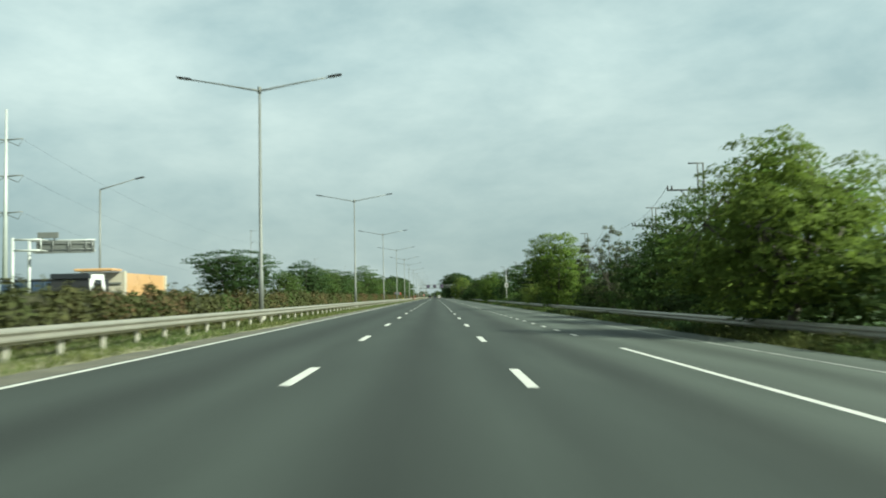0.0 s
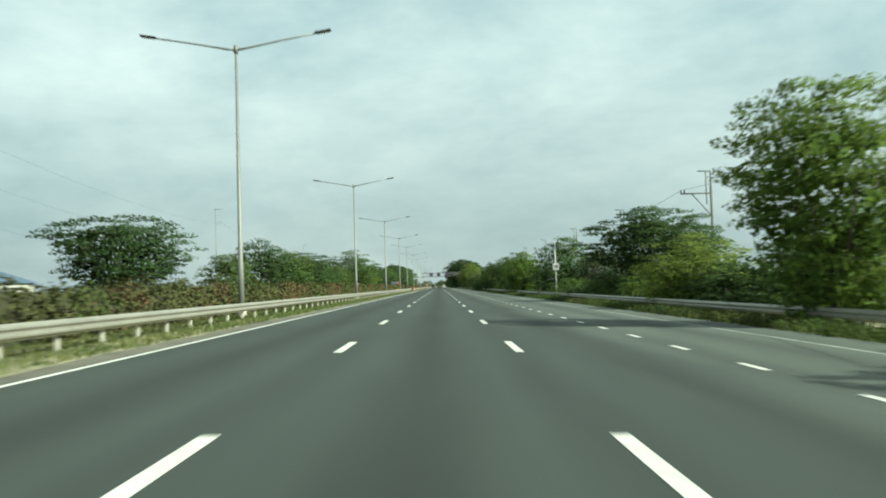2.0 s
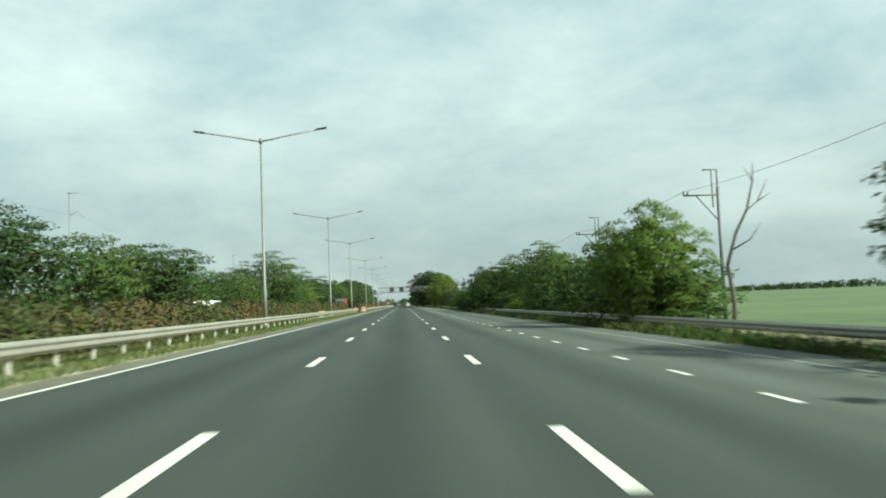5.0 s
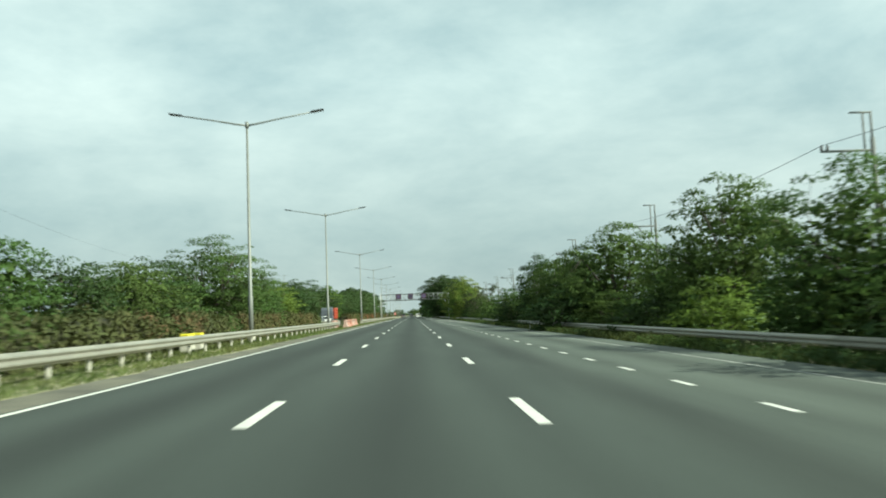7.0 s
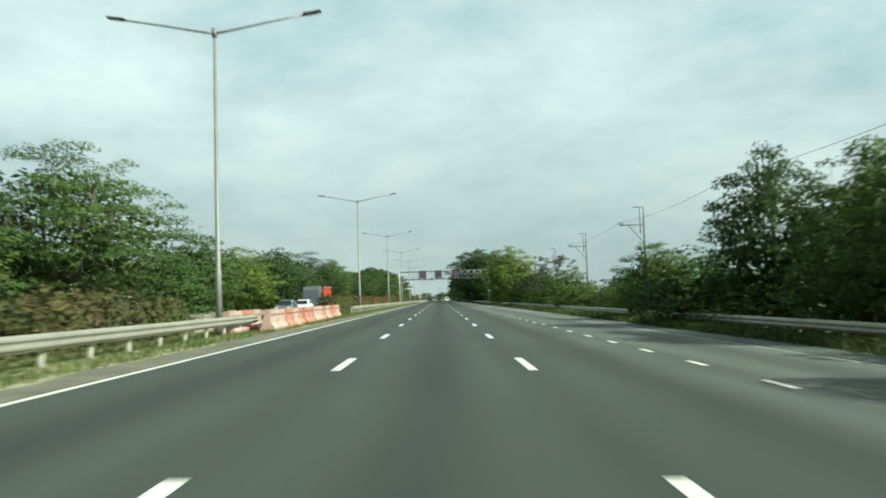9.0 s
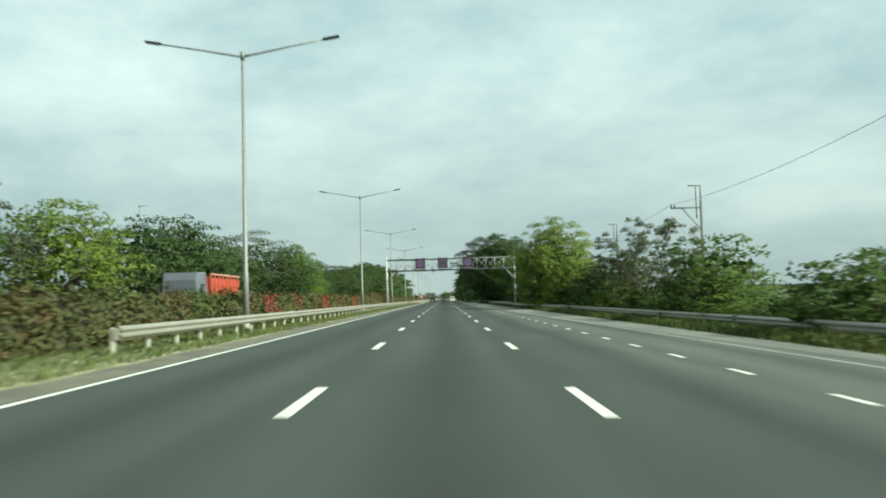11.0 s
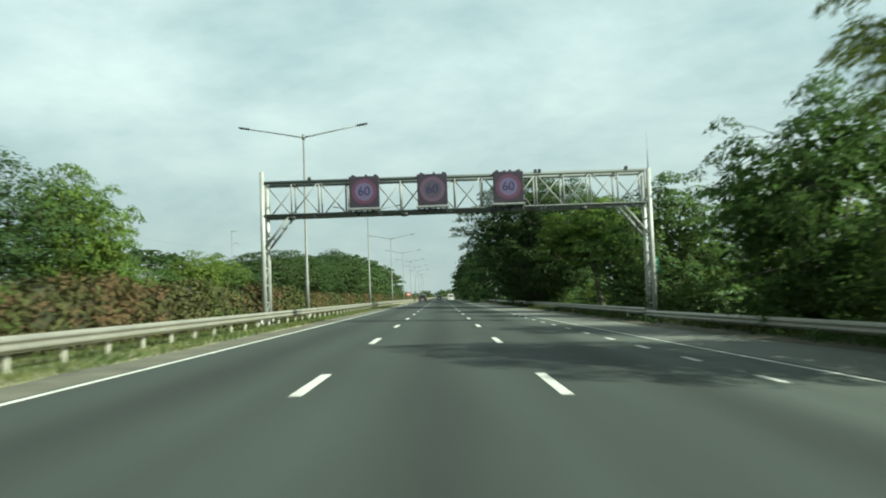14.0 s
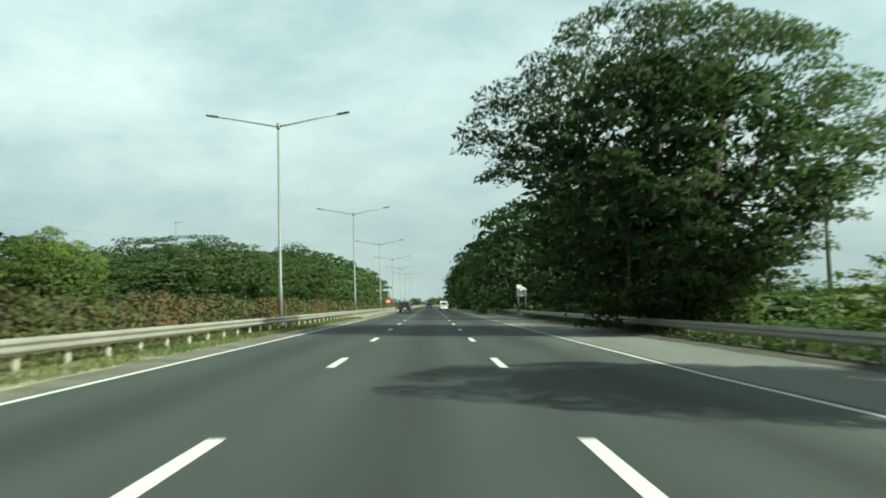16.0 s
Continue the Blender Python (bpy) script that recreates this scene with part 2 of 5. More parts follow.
LEAF = {
    "mid": material("leaves_mid_green", (0.070, 0.109, 0.034), 0.75, vary=0.3, scale=0.35, fine=5, island=0.13, translucent=0.36, bump=0),
    "dark": material("leaves_dark_green", (0.046, 0.074, 0.028), 0.75, vary=0.3, scale=0.3, fine=5, island=0.13, translucent=0.3, bump=0),
    "lime": material("leaves_lime_green", (0.128, 0.176, 0.044), 0.75, vary=0.3, scale=0.35, fine=5, island=0.15, translucent=0.40, bump=0),
    "bright": material("leaves_bright_green", (0.110, 0.162, 0.038), 0.75, vary=0.3, scale=0.35, fine=5, island=0.15, translucent=0.40, bump=0),
    "grey": material("leaves_grey_green", (0.075, 0.088, 0.046), 0.7, vary=0.35, scale=0.5, fine=5, island=0.5, translucent=0.25, bump=0),
    "olive": material("hedge_olive", (0.064, 0.078, 0.031), 0.85, vary=0.08, scale=0.8, fine=4, second=(0.080, 0.076, 0.034), island=0.20, translucent=0.15, bump=0),
    "grass": material("grass_blades", (0.062, 0.105, 0.030), 0.8, vary=0.3, scale=0.5, fine=6, second=(0.115, 0.125, 0.048), island=0.4, translucent=0.25, bump=0),
    # grass below the outer rail, its green darkened to stand for shade
    "shade_tinted_grass": material("grass_tinted_for_shade", (0.045, 0.07, 0.022), 0.75, vary=0.3, scale=0.5, fine=6, second=(0.075, 0.085, 0.03), island=0.4, translucent=0.2, bump=0),
    "rust": material("hedge_rust", (0.112, 0.088, 0.042), 0.85, vary=0.1, scale=0.4, fine=4, second=(0.116, 0.078, 0.044), island=0.08, translucent=0.15, bump=0),
    "red": material("bougainvillea_red", (0.26, 0.04, 0.05), 0.6, vary=0.3, scale=1, fine=6, island=0.4, translucent=0.3, bump=0),
}
# darker than the leaves: the shade inside the hedge is in this colour
M_CORE = material("hedge_inside_shade", (0.034, 0.040, 0.016), 0.95, second=(0.043, 0.040, 0.019), vary=0.08, scale=0.8, fine=12, bump=0.4, bump_scale=18)


# ---- mesh helpers ----
def mesh_of(name, verts, faces, mat, smooth=False):
    me = bpy.data.meshes.new(name)
    me.from_pydata([tuple(v) for v in verts], [], [tuple(f) for f in faces])
    me.materials.append(mat)
    if smooth:
        me.polygons.foreach_set("use_smooth", [True] * len(me.polygons))
    me.update()
    return me


def bm_mesh(name, bm, mat, smooth=False):
    me = bpy.data.meshes.new(name)
    bm.to_mesh(me)
    bm.free()
    me.materials.append(mat)
    if smooth:
        me.polygons.foreach_set("use_smooth", [True] * len(me.polygons))
    return me


def part(name, data, parent, label="", m=None):
    ob = new(name, data)
    ob.parent = parent
    if m is not None:
        ob.matrix_basis = m
    return tagged(ob, label) if label else ob


def box(bm, lo, hi, bevel=0.0, m=None):
    """A box from corner lo to corner hi, its edges bevelled."""
    made = bmesh.ops.create_cube(bm, size=1.0)["verts"]
    c, s = (Vector(lo) + Vector(hi)) / 2, Vector(hi) - Vector(lo)
    bmesh.ops.transform(bm, matrix=Matrix.Translation(c) @ Matrix.Diagonal((*s, 1)), verts=made)
    if bevel:
        edges = list({e for v in made for e in v.link_edges})
        made = [g for g in bmesh.ops.bevel(bm, geom=edges, offset=bevel, segments=1, affect="EDGES", clamp_overlap=True)["verts"]]
    if m is not None:
        bmesh.ops.transform(bm, matrix=m, verts=[v for v in made if v.is_valid])


def tube(points, radii, sides=7):
    """A tapered tube through points: verts, faces."""
    V, F = [], []
    pts = [Vector(p) for p in points]
    for i, p in enumerate(pts):
        d = (pts[min(i + 1, len(pts) - 1)] - pts[max(i - 1, 0)]).normalized()
        a = d.orthogonal().normalized()
        b = d.cross(a)
        for k in range(sides):
            w = 2 * math.pi * k / sides
            V.append(p + (a * math.cos(w) + b * math.sin(w)) * radii[i])
    for i in range(len(pts) - 1):
        for k in range(sides):
            k2 = (k + 1) % sides
            F.append((i * sides + k, i * sides + k2, (i + 1) * sides + k2, (i + 1) * sides + k))
    F.append(tuple(range(sides))[::-1])
    F.append(tuple(range((len(pts) - 1) * sides, len(pts) * sides)))
    return V, F


def joined(pieces):
    V, F = [], []
    for v, f in pieces:
        o = len(V)
        V += list(v)
        F += [tuple(i + o for i in q) for q in f]
    return V, F


def tube_mesh(name, pieces, mat, sides=7):
    return mesh_of(name, *joined([tube(p, r, sides) for p, r in pieces]), mat, True)


def extrude_y(profile, ys, closed=False):
    """A profile of (x, z) pairs swept along y."""
    V = [(x, y, z) for y in ys for x, z in profile]
    n, F = len(profile), []
    for j in range(len(ys) - 1):
        for i in range(n if closed else n - 1):
            i2 = (i + 1) % n
            F.append((j * n + i, j * n + i2, (j + 1) * n + i2, (j + 1) * n + i))
    if closed:
        F.append(tuple(range(n)))
        F.append(tuple(range((len(ys) - 1) * n, len(ys) * n))[::-1])
    return V, F


CROSS = -0.029  # crossfall of the carriageway


def road_z(x):
    return CROSS * x


# ---- ground and road ----
Y0, Y1 = -120.0, 1400.0
prof = [(-3000, -0.6), (-60, -0.4), (-27, 0.1), (-24.5, 0.12), (-12.6, 0.2), (-8, 0.20), (-6.5, 0.18), (-6.0, 0.12), (-5.2, 0.06),
        (10.3, -0.36), (11.5, -0.42), (14, -0.7), (19, -1.0), (60, -1.1), (3000, -1.1)]
ys = [-1500] + list(range(-120, 1400, 40)) + [4000]
ground = new("ground", mesh_of("ground", *extrude_y(prof, ys), M_GROUND))
tagged(ground, "grassy soil verges and flat farmland beside the expressway", "ground", kind="structure")
field = new("field", mesh_of("field", *extrude_y([(22, -1.0), (60, -1.05), (2900, -1.05)], [-1400, 0, 500, 3900]), M_FIELD))
tagged(field, "flat green rice fields stretching to the horizon", "field", kind="structure")
field_far = new("field", mesh_of("field", *extrude_y([(-2900, -0.5), (-62, -0.37), (-45, -0.1)], [-1400, 0, 500, 3900]), M_FIELD))
tagged(field_far, "flat green land beyond the opposite carriageway", "field", kind="structure")

V, F = [], []
for y, xl in ((Y0, -5.72), (150, -5.72), (210, -5.46), (500, -5.46), (800, -5.46), (Y1, -5.46)):  # the left edge follows its line
    V += [(xl, y, 0.05), (xl, y, road_z(xl)), (10.05, y, road_z(10.05)), (10.05, y, -0.5)]
F = [(4 * j + i, 4 * j + i + 1, 4 * j + i + 5, 4 * j + i + 4) for j in range(5) for i in range(3)]
road = new("road", mesh_of("road", V, F, M_ASPHALT))
V, F = [], []
for j, y in enumerate(np.arange(-120, 760, 2.0)):  # a ragged gravel margin beside the asphalt
    e = 0.22 * math.sin(y * 0.31) * math.sin(y * 0.113 + 1) + 0.12 * math.sin(y * 1.3)
    V += [(-6.5 + e, y, 0.150), (-6.3 + e, y, 0.185), (-5.40, y, 0.150)]
    if j:
        F += [(3 * j - 3, 3 * j - 2, 3 * j + 1, 3 * j), (3 * j - 2, 3 * j - 1, 3 * j + 2, 3 * j + 1)]
margin = new("shoulder", mesh_of("shoulder", V, F, M_GRAVEL, True))
tagged(margin, "dusty brown gravel margin along the median verge", "shoulder", kind="structure")
tagged(road, "worn grey asphalt carriageway with white lane markings", "road", kind="structure")
V, F = [], []
for j, (y, x, xo) in enumerate(((318, 9.0, 9.9), (345, 7.8, 9.9), (374, 7.2, 9.8), (402, 6.75, 9.6), (430, 6.3, 9.3), (454, 5.62, 9.2), (700, 5.62, 9.2), (Y1, 5.62, 9.2))):  # follows the edge line
    V += [(x, y, road_z(x) + 0.003), (x + 0.04, y, road_z(x + 0.04) + 0.007), (xo, y, road_z(xo) + 0.007), (xo + 0.03, y, road_z(xo) - 0.1)]
    if j:
        F += [(4 * j - 4 + i, 4 * j - 3 + i, 4 * j + 1 + i, 4 * j + i) for i in range(3)]
old_shoulder = new("shoulder", mesh_of("shoulder", V, F, M_OLDPAVE))
tagged(old_shoulder, "pale beige worn pavement of the outer shoulder", "shoulder", kind="structure")
V, F = [], []
for j, y in enumerate(np.arange(396, 700, 1.5)):  # a ragged dark band: soil, with the outer rail's shadow put into its colour
    e = 0.2 * math.sin(y * 0.37) * math.sin(y * 0.131 + 2) + 0.09 * math.sin(y * 1.7)
    x = 8.75 + e + max(0.0, 424 - y) * 0.035
    V += [(x, y, road_z(x) + 0.004), (x + 0.12, y, road_z(x) + 0.03), (x + 0.7, y, road_z(x) + 0.05), (x + 1.9, y, road_z(x) + 0.02)]
    if j:
        F += [(4 * j - 4 + i, 4 * j - 3 + i, 4 * j + 1 + i, 4 * j + i) for i in range(3)]
shade_band = new("verge", mesh_of("verge", V, F, M_SHADE_SOIL, True))
tagged(shade_band, "dark soil with painted guardrail shade along the outer shoulder", "verge", kind="structure")
road_b = new("road", mesh_of("road", *extrude_y([(-22.6, 0.0), (-22.6, 0.17), (-12.8, 0.235), (-12.8, 0.0)], [Y0, 500, Y1]), M_ASPHALT))
tagged(road_b, "opposite grey asphalt carriageway beyond the hedge", "road", kind="structure")


def paint_strip(x0, y0, x1, y1, w=0.15):
    """A raised strip of paint from (x0, y0) to (x1, y1)."""
    V = []
    for x, y in ((x0, y0), (x1, y1)):
        for dx, up in ((-w / 2, 0), (-w / 2, 0.006), (w / 2, 0.006), (w / 2, 0)):
            V.append((x + dx, y, road_z(x + dx) + up))
    F = [(0, 1, 5, 4), (1, 2, 6, 5), (2, 3, 7, 6), (0, 3, 2, 1), (4, 5, 6, 7)]
    return V, F


part("edge_line", mesh_of("edge_line", *joined([paint_strip(-5.58, a, -5.58, a + 30, 0.105) for a in range(-120, 150, 30)] + [paint_strip(-5.58, 150, -5.32, 210, 0.105)] + [paint_strip(-5.32, a, -5.32, a + 35, 0.105) for a in range(210, 1400, 35)]), M_PAINT), road)
part("edge_line", mesh_of("edge_line", *joined([paint_strip(8.5, a, 8.5, a + 30, 0.12) for a in range(-120, 300, 30)] + [paint_strip(8.5, 300, 7.6, 345, 0.12)]), M_WORN), road, "worn faint edge line")
part("edge_line", mesh_of("edge_line", *joined([paint_strip(7.6, 345, 7.0, 374, 0.10), paint_strip(7.0, 374, 6.1, 430, 0.10), paint_strip(6.1, 430, 5.42, 454, 0.11)]
     + [paint_strip(5.42, a, 5.42, a + 40, 0.11) for a in range(454, 1400, 40)]), M_PAINT), road)
part("edge_line", mesh_of("edge_line", *paint_strip(5.25, -120, 5.25, 21.5, 0.15), M_PAINT), road)
dash3 = {x: mesh_of("lane_dash", *paint_strip(x, -1.5, x, 1.5, 0.17), M_PAINT) for x in (-1.8, 1.8)}
for k in range(-8, 70):
    for x in (-1.8, 1.8):
        part("lane_dash", dash3[x], road, m=pose(0, 1.45 + 12 * k, 0))
dash1 = mesh_of("lane_dash", *paint_strip(5.22, -0.55, 5.22, 0.55, 0.14), M_PAINT)
for k in range(0, 104):
    part("lane_dash", dash1, road, m=pose(0, 28.74 + 4.011 * k, 0))


# ---- guard rails ----
def beam_mesh(length, face):
    """A W-beam of sheet steel; face +1 looks towards +x."""
    ws = [(0.0, 0.0), (0.02, 0.03), (0.075, 0.065), (0.08, 0.10), (0.02, 0.155), (0.02, 0.175), (0.08, 0.23), (0.075, 0.265), (0.02, 0.30), (0.0, 0.33)]
    front = [(face * a, b) for a, b in ws]
    back = [(face * (a - 0.012), b) for a, b in reversed(ws)]
    return mesh_of("beam", *extrude_y(front + back, [0, length + 0.12], True), M_RAIL)


def post_mesh(face, low, mat):
    bm = bmesh.new()
    box(bm, (-face * 0.10 - 0.05, -0.045, low), (-face * 0.10 + 0.05, 0.045, 0.64), 0.016)
    return bm_mesh("post", bm, mat)


def spacer_mesh(face):
    bm = bmesh.new()
    box(bm, (-0.06 - face * 0.03, -0.06, 0.34), (0.06 - face * 0.03, 0.06, 0.62), 0.01)
    return bm_mesh("spacer", bm, M_RAIL)


def guardrail(x, z, y0, y1, face, label, turn=0.0):
    rail = tagged(new("guardrail"), label, "guardrail")
    rail.matrix_basis = pose(x, y0, z, 0, 0, turn)
    beam, post, spacer = beam_mesh(4.58, face), post_mesh(face, -0.3, M_CONCRETE if face > 0 else M_UTIL), spacer_mesh(face)
    y, k = 0.0, 0
    while y < y1 - y0:
        part("beam", beam, rail, m=pose(face * (0.04 + 0.006 * (k % 2)), y, 0.34, 0, 0.4 * random.uniform(-1, 1), 0))
        for d in (0.0, 2.29):
            p = part("post", post, rail, m=pose(0, y + d, 0))
            part("spacer", spacer, p)
        y += 4.58
        k += 1
    return rail


guardrail(-7.68, 0.20, -27.84, 283, 1, "galvanised steel guardrail on pale concrete posts beside the hedge")
guardrail(-7.68, 0.20, 322.2, 620, 1, "galvanised steel guardrail on pale concrete posts beside the hedge")
OUTER_RAIL = "grey steel guardrail on steel posts below the roadside trees"
guardrail(11.9, -0.40, -10.5, 373.5, -1, OUTER_RAIL)
guardrail(11.9, -0.38, 374.3, 424.5, -1, OUTER_RAIL, 1.98)
guardrail(10.15, -0.26, 424.8, 690, -1, OUTER_RAIL)
guardrail(-12.35, 0.24, 262, 342, -1, "galvanised steel guardrail of the opposite carriageway")


# ---- lamp posts ----
def lamp_post():
    lamp = new("street_lamp")
    part("pole", tube_mesh("pole", [([(0, 0, 0), (0, 0, 2.4), (0, 0, 2.45), (0, 0, 12.1)], [0.13, 0.12, 0.10, 0.055])], M_POLE, 10), lamp)
    part("base_sleeve", tube_mesh("base_sleeve", [([(0, 0, -0.1), (0, 0, 0.35), (0, 0, 0.4)], [0.22, 0.22, 0.14])], M_CONCRETE, 10), lamp)
    part("hub", tube_mesh("hub", [([(0, 0, 11.85), (0, 0, 12.2)], [0.10, 0.10])], M_POLE, 8), lamp)
    for s in (-1, 1):
        arm = part("arm", tube_mesh("arm", [([(0, 0, 12.0), (s * 0.5, 0, 12.08), (s * 2, 0, 12.37), (s * 3.75, 0, 12.68)], [0.06, 0.05, 0.04, 0.035])], M_POLE, 7), lamp)
        bm = bmesh.new()
        box(bm, (-0.37, -0.13, -0.035), (0.37, 0.13, 0.045), 0.02, pose(s * 3.95, 0, 12.73, 0, -s * 9, 0))
        head = part("lamp_head", bm_mesh("lamp_head", bm, M_DARK), arm, "dark lamp head")
        bm = bmesh.new()
        box(bm, (-0.27, -0.10, -0.055), (0.27, 0.10, -0.038), 0.0, pose(s * 3.95, 0, 12.73, 0, -s * 9, 0))
        part("lens", bm_mesh("lens", bm, M_STEEL), arm)
    return lamp


first = tagged(lamp_post(), "tall grey double-arm street lamp rising from the median hedge", "street lamp", "median street lamps")
first.matrix_basis = pose(-8.6, -7.0, 0.25)
for y in (42.4, 92.3, 142.85, 191.5, 239.7, 281.4, 338.6, 389.5, 439.3, 487.8, 536.0, 585.6, 635, 684.4, 733.8, 783.2, 832.6):
    copy_thing(first, pose(-8.6, y, 0.25))


# ---- trees ----
def leaf_mesh(name, p, nrm, soft, size, slim, mat, rng, droop=0.0):
    """Small folded rhombic leaf sprays at the places p, each facing nrm, shaded along soft."""
    count = len(p)
    nrm[(nrm * soft).sum(1) < 0] *= -1
    a = np.cross(nrm, rng.normal(size=(count, 3)))
    a /= np.linalg.norm(a, axis=1)[:, None]
    a[:, 2] -= droop
    b = np.cross(nrm, a)
    s = size * rng.uniform(0.6, 1.35, count)[:, None]
    V = np.empty((count, 4, 3))
    V[:, 0], V[:, 2] = p - a * s, p + a * s
    V[:, 3] = p + b * s * slim + nrm * s * 0.1
    V[:, 1] = p - b * s * slim + nrm * s * 0.1
    me = bpy.data.meshes.new(name)
    me.vertices.add(count * 4)
    me.vertices.foreach_set("co", V.reshape(-1))
    me.loops.add(count * 4)
    me.loops.foreach_set("vertex_index", np.arange(count * 4, dtype=np.int32))
    me.polygons.add(count)
    me.polygons.foreach_set("loop_start", np.arange(0, count * 4, 4, dtype=np.int32))
    me.polygons.foreach_set("loop_total", np.full(count, 4, dtype=np.int32))
    me.materials.append(mat)
    me.update()
    me.validate()
    me.normals_split_custom_set_from_vertices(np.repeat(soft, 4, axis=0).tolist())
    return me


def unit(v):
    return v / (np.linalg.norm(v, axis=1)[:, None] + 1e-9)


def leaf_cloud(name, centres, radii, count, size, mat, rng, flat=0.75, wide=False, lump=0.75):
    """Leaves gathered in balls round clump centres: hedges, woods, blossom."""
    centres, radii = np.array(centres), np.array(radii)
    pick = rng.choice(len(centres), count, p=radii ** 2 / (radii ** 2).sum())
    d = unit(rng.normal(size=(count, 3)))
    off = d * (radii[pick] * rng.uniform(0.35, 1.0, count) ** 0.6)[:, None]
    off[:, 2] *= flat
    p = centres[pick] + off
    nrm = unit(d * 0.6 + rng.normal(size=(count, 3)) * 0.5 + np.array([0, 0, 0.45]))
    axis = p - np.array([centres[:, 0].mean(), 0 if wide else p[:, 1].mean(), centres[:, 2].mean() - 1.0])
    if wide:
        axis[:, 1] = 0
    soft = unit(d * lump + unit(axis) * 0.7 + nrm * 0.15 + np.array([0, 0, 0.25]))
    return leaf_mesh(name, p, nrm, soft, size, 0.44, mat, rng)


def pad_cloud(name, centres, radii, count, size, mat, rng, flat, slim, droop=0.0):
    """Leaves on the upper shell of flattened pads, thinning out past their rims."""
    centres, radii = np.array(centres), np.array(radii)
    pick = rng.choice(len(centres), count, p=radii ** 2 / (radii ** 2).sum())
    u, w = rng.uniform(0, 1, count), rng.uniform(0, 2 * math.pi, count)
    rho = np.sqrt(u) * rng.uniform(0.85, 1.14, count)
    up = np.sqrt(1 - u) * rng.uniform(-0.45, 1.0, count)
    d = np.column_stack([rho * np.cos(w), rho * np.sin(w), up])
    off = d * radii[pick][:, None]
    off[:, 2] *= flat
    p = centres[pick] + off
    p[:, 2] -= droop * rho ** 2 * radii[pick]
    d = unit(d)
    nrm = unit(d * 0.6 + rng.normal(size=(count, 3)) * 0.55 + np.array([0, 0, 0.4]))
    axis = unit(p - np.array([centres[:, 0].mean(), centres[:, 1].mean(), centres[:, 2].mean() - 1.5]))
    soft = unit(d * 0.65 + axis * 1.0 + nrm * 0.15 + np.array([0, 0, 0.1]))
    return leaf_mesh(name, p, nrm, soft, size, slim, mat, rng, droop * 0.5)


# height and radius of the crown's outline, for a tree 10 m high and wide
OUTLINE = {
    "round": [(0.7, 2.4), (2.5, 4.2), (5.0, 4.7), (7.4, 3.9), (9.0, 2.1), (9.7, 0.2)],
    "umbrella": [(1.6, 2.6), (3.2, 3.6), (4.6, 4.6), (6.2, 4.9), (7.6, 4.2), (8.8, 2.8), (9.5, 0.3)],
    "parasol": [(2.7, 1.8), (3.6, 3.2), (4.6, 4.7), (6.0, 5.0), (7.4, 4.3), (8.7, 2.9), (9.5, 0.3)],
    "layered": [(1.2, 2.8), (2.8, 4.4), (4.6, 4.9), (6.4, 4.2), (8.0, 3.0), (9.2, 1.4), (9.7, 0.1)],
    "vase": [(0.4, 1.9), (2.6, 2.5), (4.6, 3.1), (6.4, 4.5), (8.0, 4.6), (9.1, 3.0), (9.7, 0.3)],
    "feathery": [(0.4, 3.0), (2.5, 4.1), (5.0, 4.7), (7.2, 4.0), (8.8, 2.4), (9.8, 0.4)],
    "big": [(0.5, 2.0), (2.0, 2.8), (3.4, 4.0), (5.0, 4.9), (6.6, 4.7), (8.2, 3.7), (9.2, 2.2), (9.7, 0.2)],
    "tall": [(4.2, 3.2), (5.0, 4.5), (6.4, 4.9), (8.0, 4.0), (9.2, 2.2), (9.7, 0.2)],
    "bush": [(0.1, 3.6), (2.0, 4.5), (4.8, 4.5), (7.6, 3.2), (9.4, 0.8)],
    "sparse": [(1.4, 2.6), (3.5, 3.9), (6.0, 4.2), (8.0, 3.0), (9.6, 0.6)],
    "far": [(0.2, 4.0), (3.0, 4.8), (6.0, 4.7), (8.2, 3.2), (9.6, 0.5)],
}
# pads, their radii, flatness, share on the outside, slimness of the leaves, height of the fork, girth, droop
FORM = {
    "round": (130, (0.6, 1.15), 0.62, 0.75, 0.44, 1.8, 0.22, 0.0),
    "umbrella": (150, (0.6, 1.2), 0.45, 0.72, 0.44, 1.6, 0.28, 0.1),
    "parasol": (170, (0.5, 1.1), 0.34, 0.7, 0.42, 2.3, 0.24, 0.15),
    "layered": (115, (0.62, 1.2), 0.38, 0.7, 0.42, 2.0, 0.24, 0.2),
    "vase": (120, (0.6, 1.1), 0.55, 0.75, 0.44, 1.5, 0.2, 0.0),
    "feathery": (210, (0.4, 0.9), 0.4, 0.7, 0.3, 1.6, 0.2, 0.45),
    "big": (260, (0.4, 0.9), 0.42, 0.68, 0.42, 1.7, 0.3, 0.25),
    "tall": (150, (0.5, 0.95), 0.42, 0.7, 0.42, 3.0, 0.26, 0.2),
    "bush": (60, (0.8, 1.5), 0.65, 0.85, 0.44, 0.5, 0.12, 0.0),
    "sparse": (110, (0.28, 0.6), 0.85, 0.65, 0.4, 1.9, 0.14, 0.2),
    "far": (64, (0.9, 1.6), 0.5, 0.9, 0.44, 0.8, 0.22, 0.0),
}


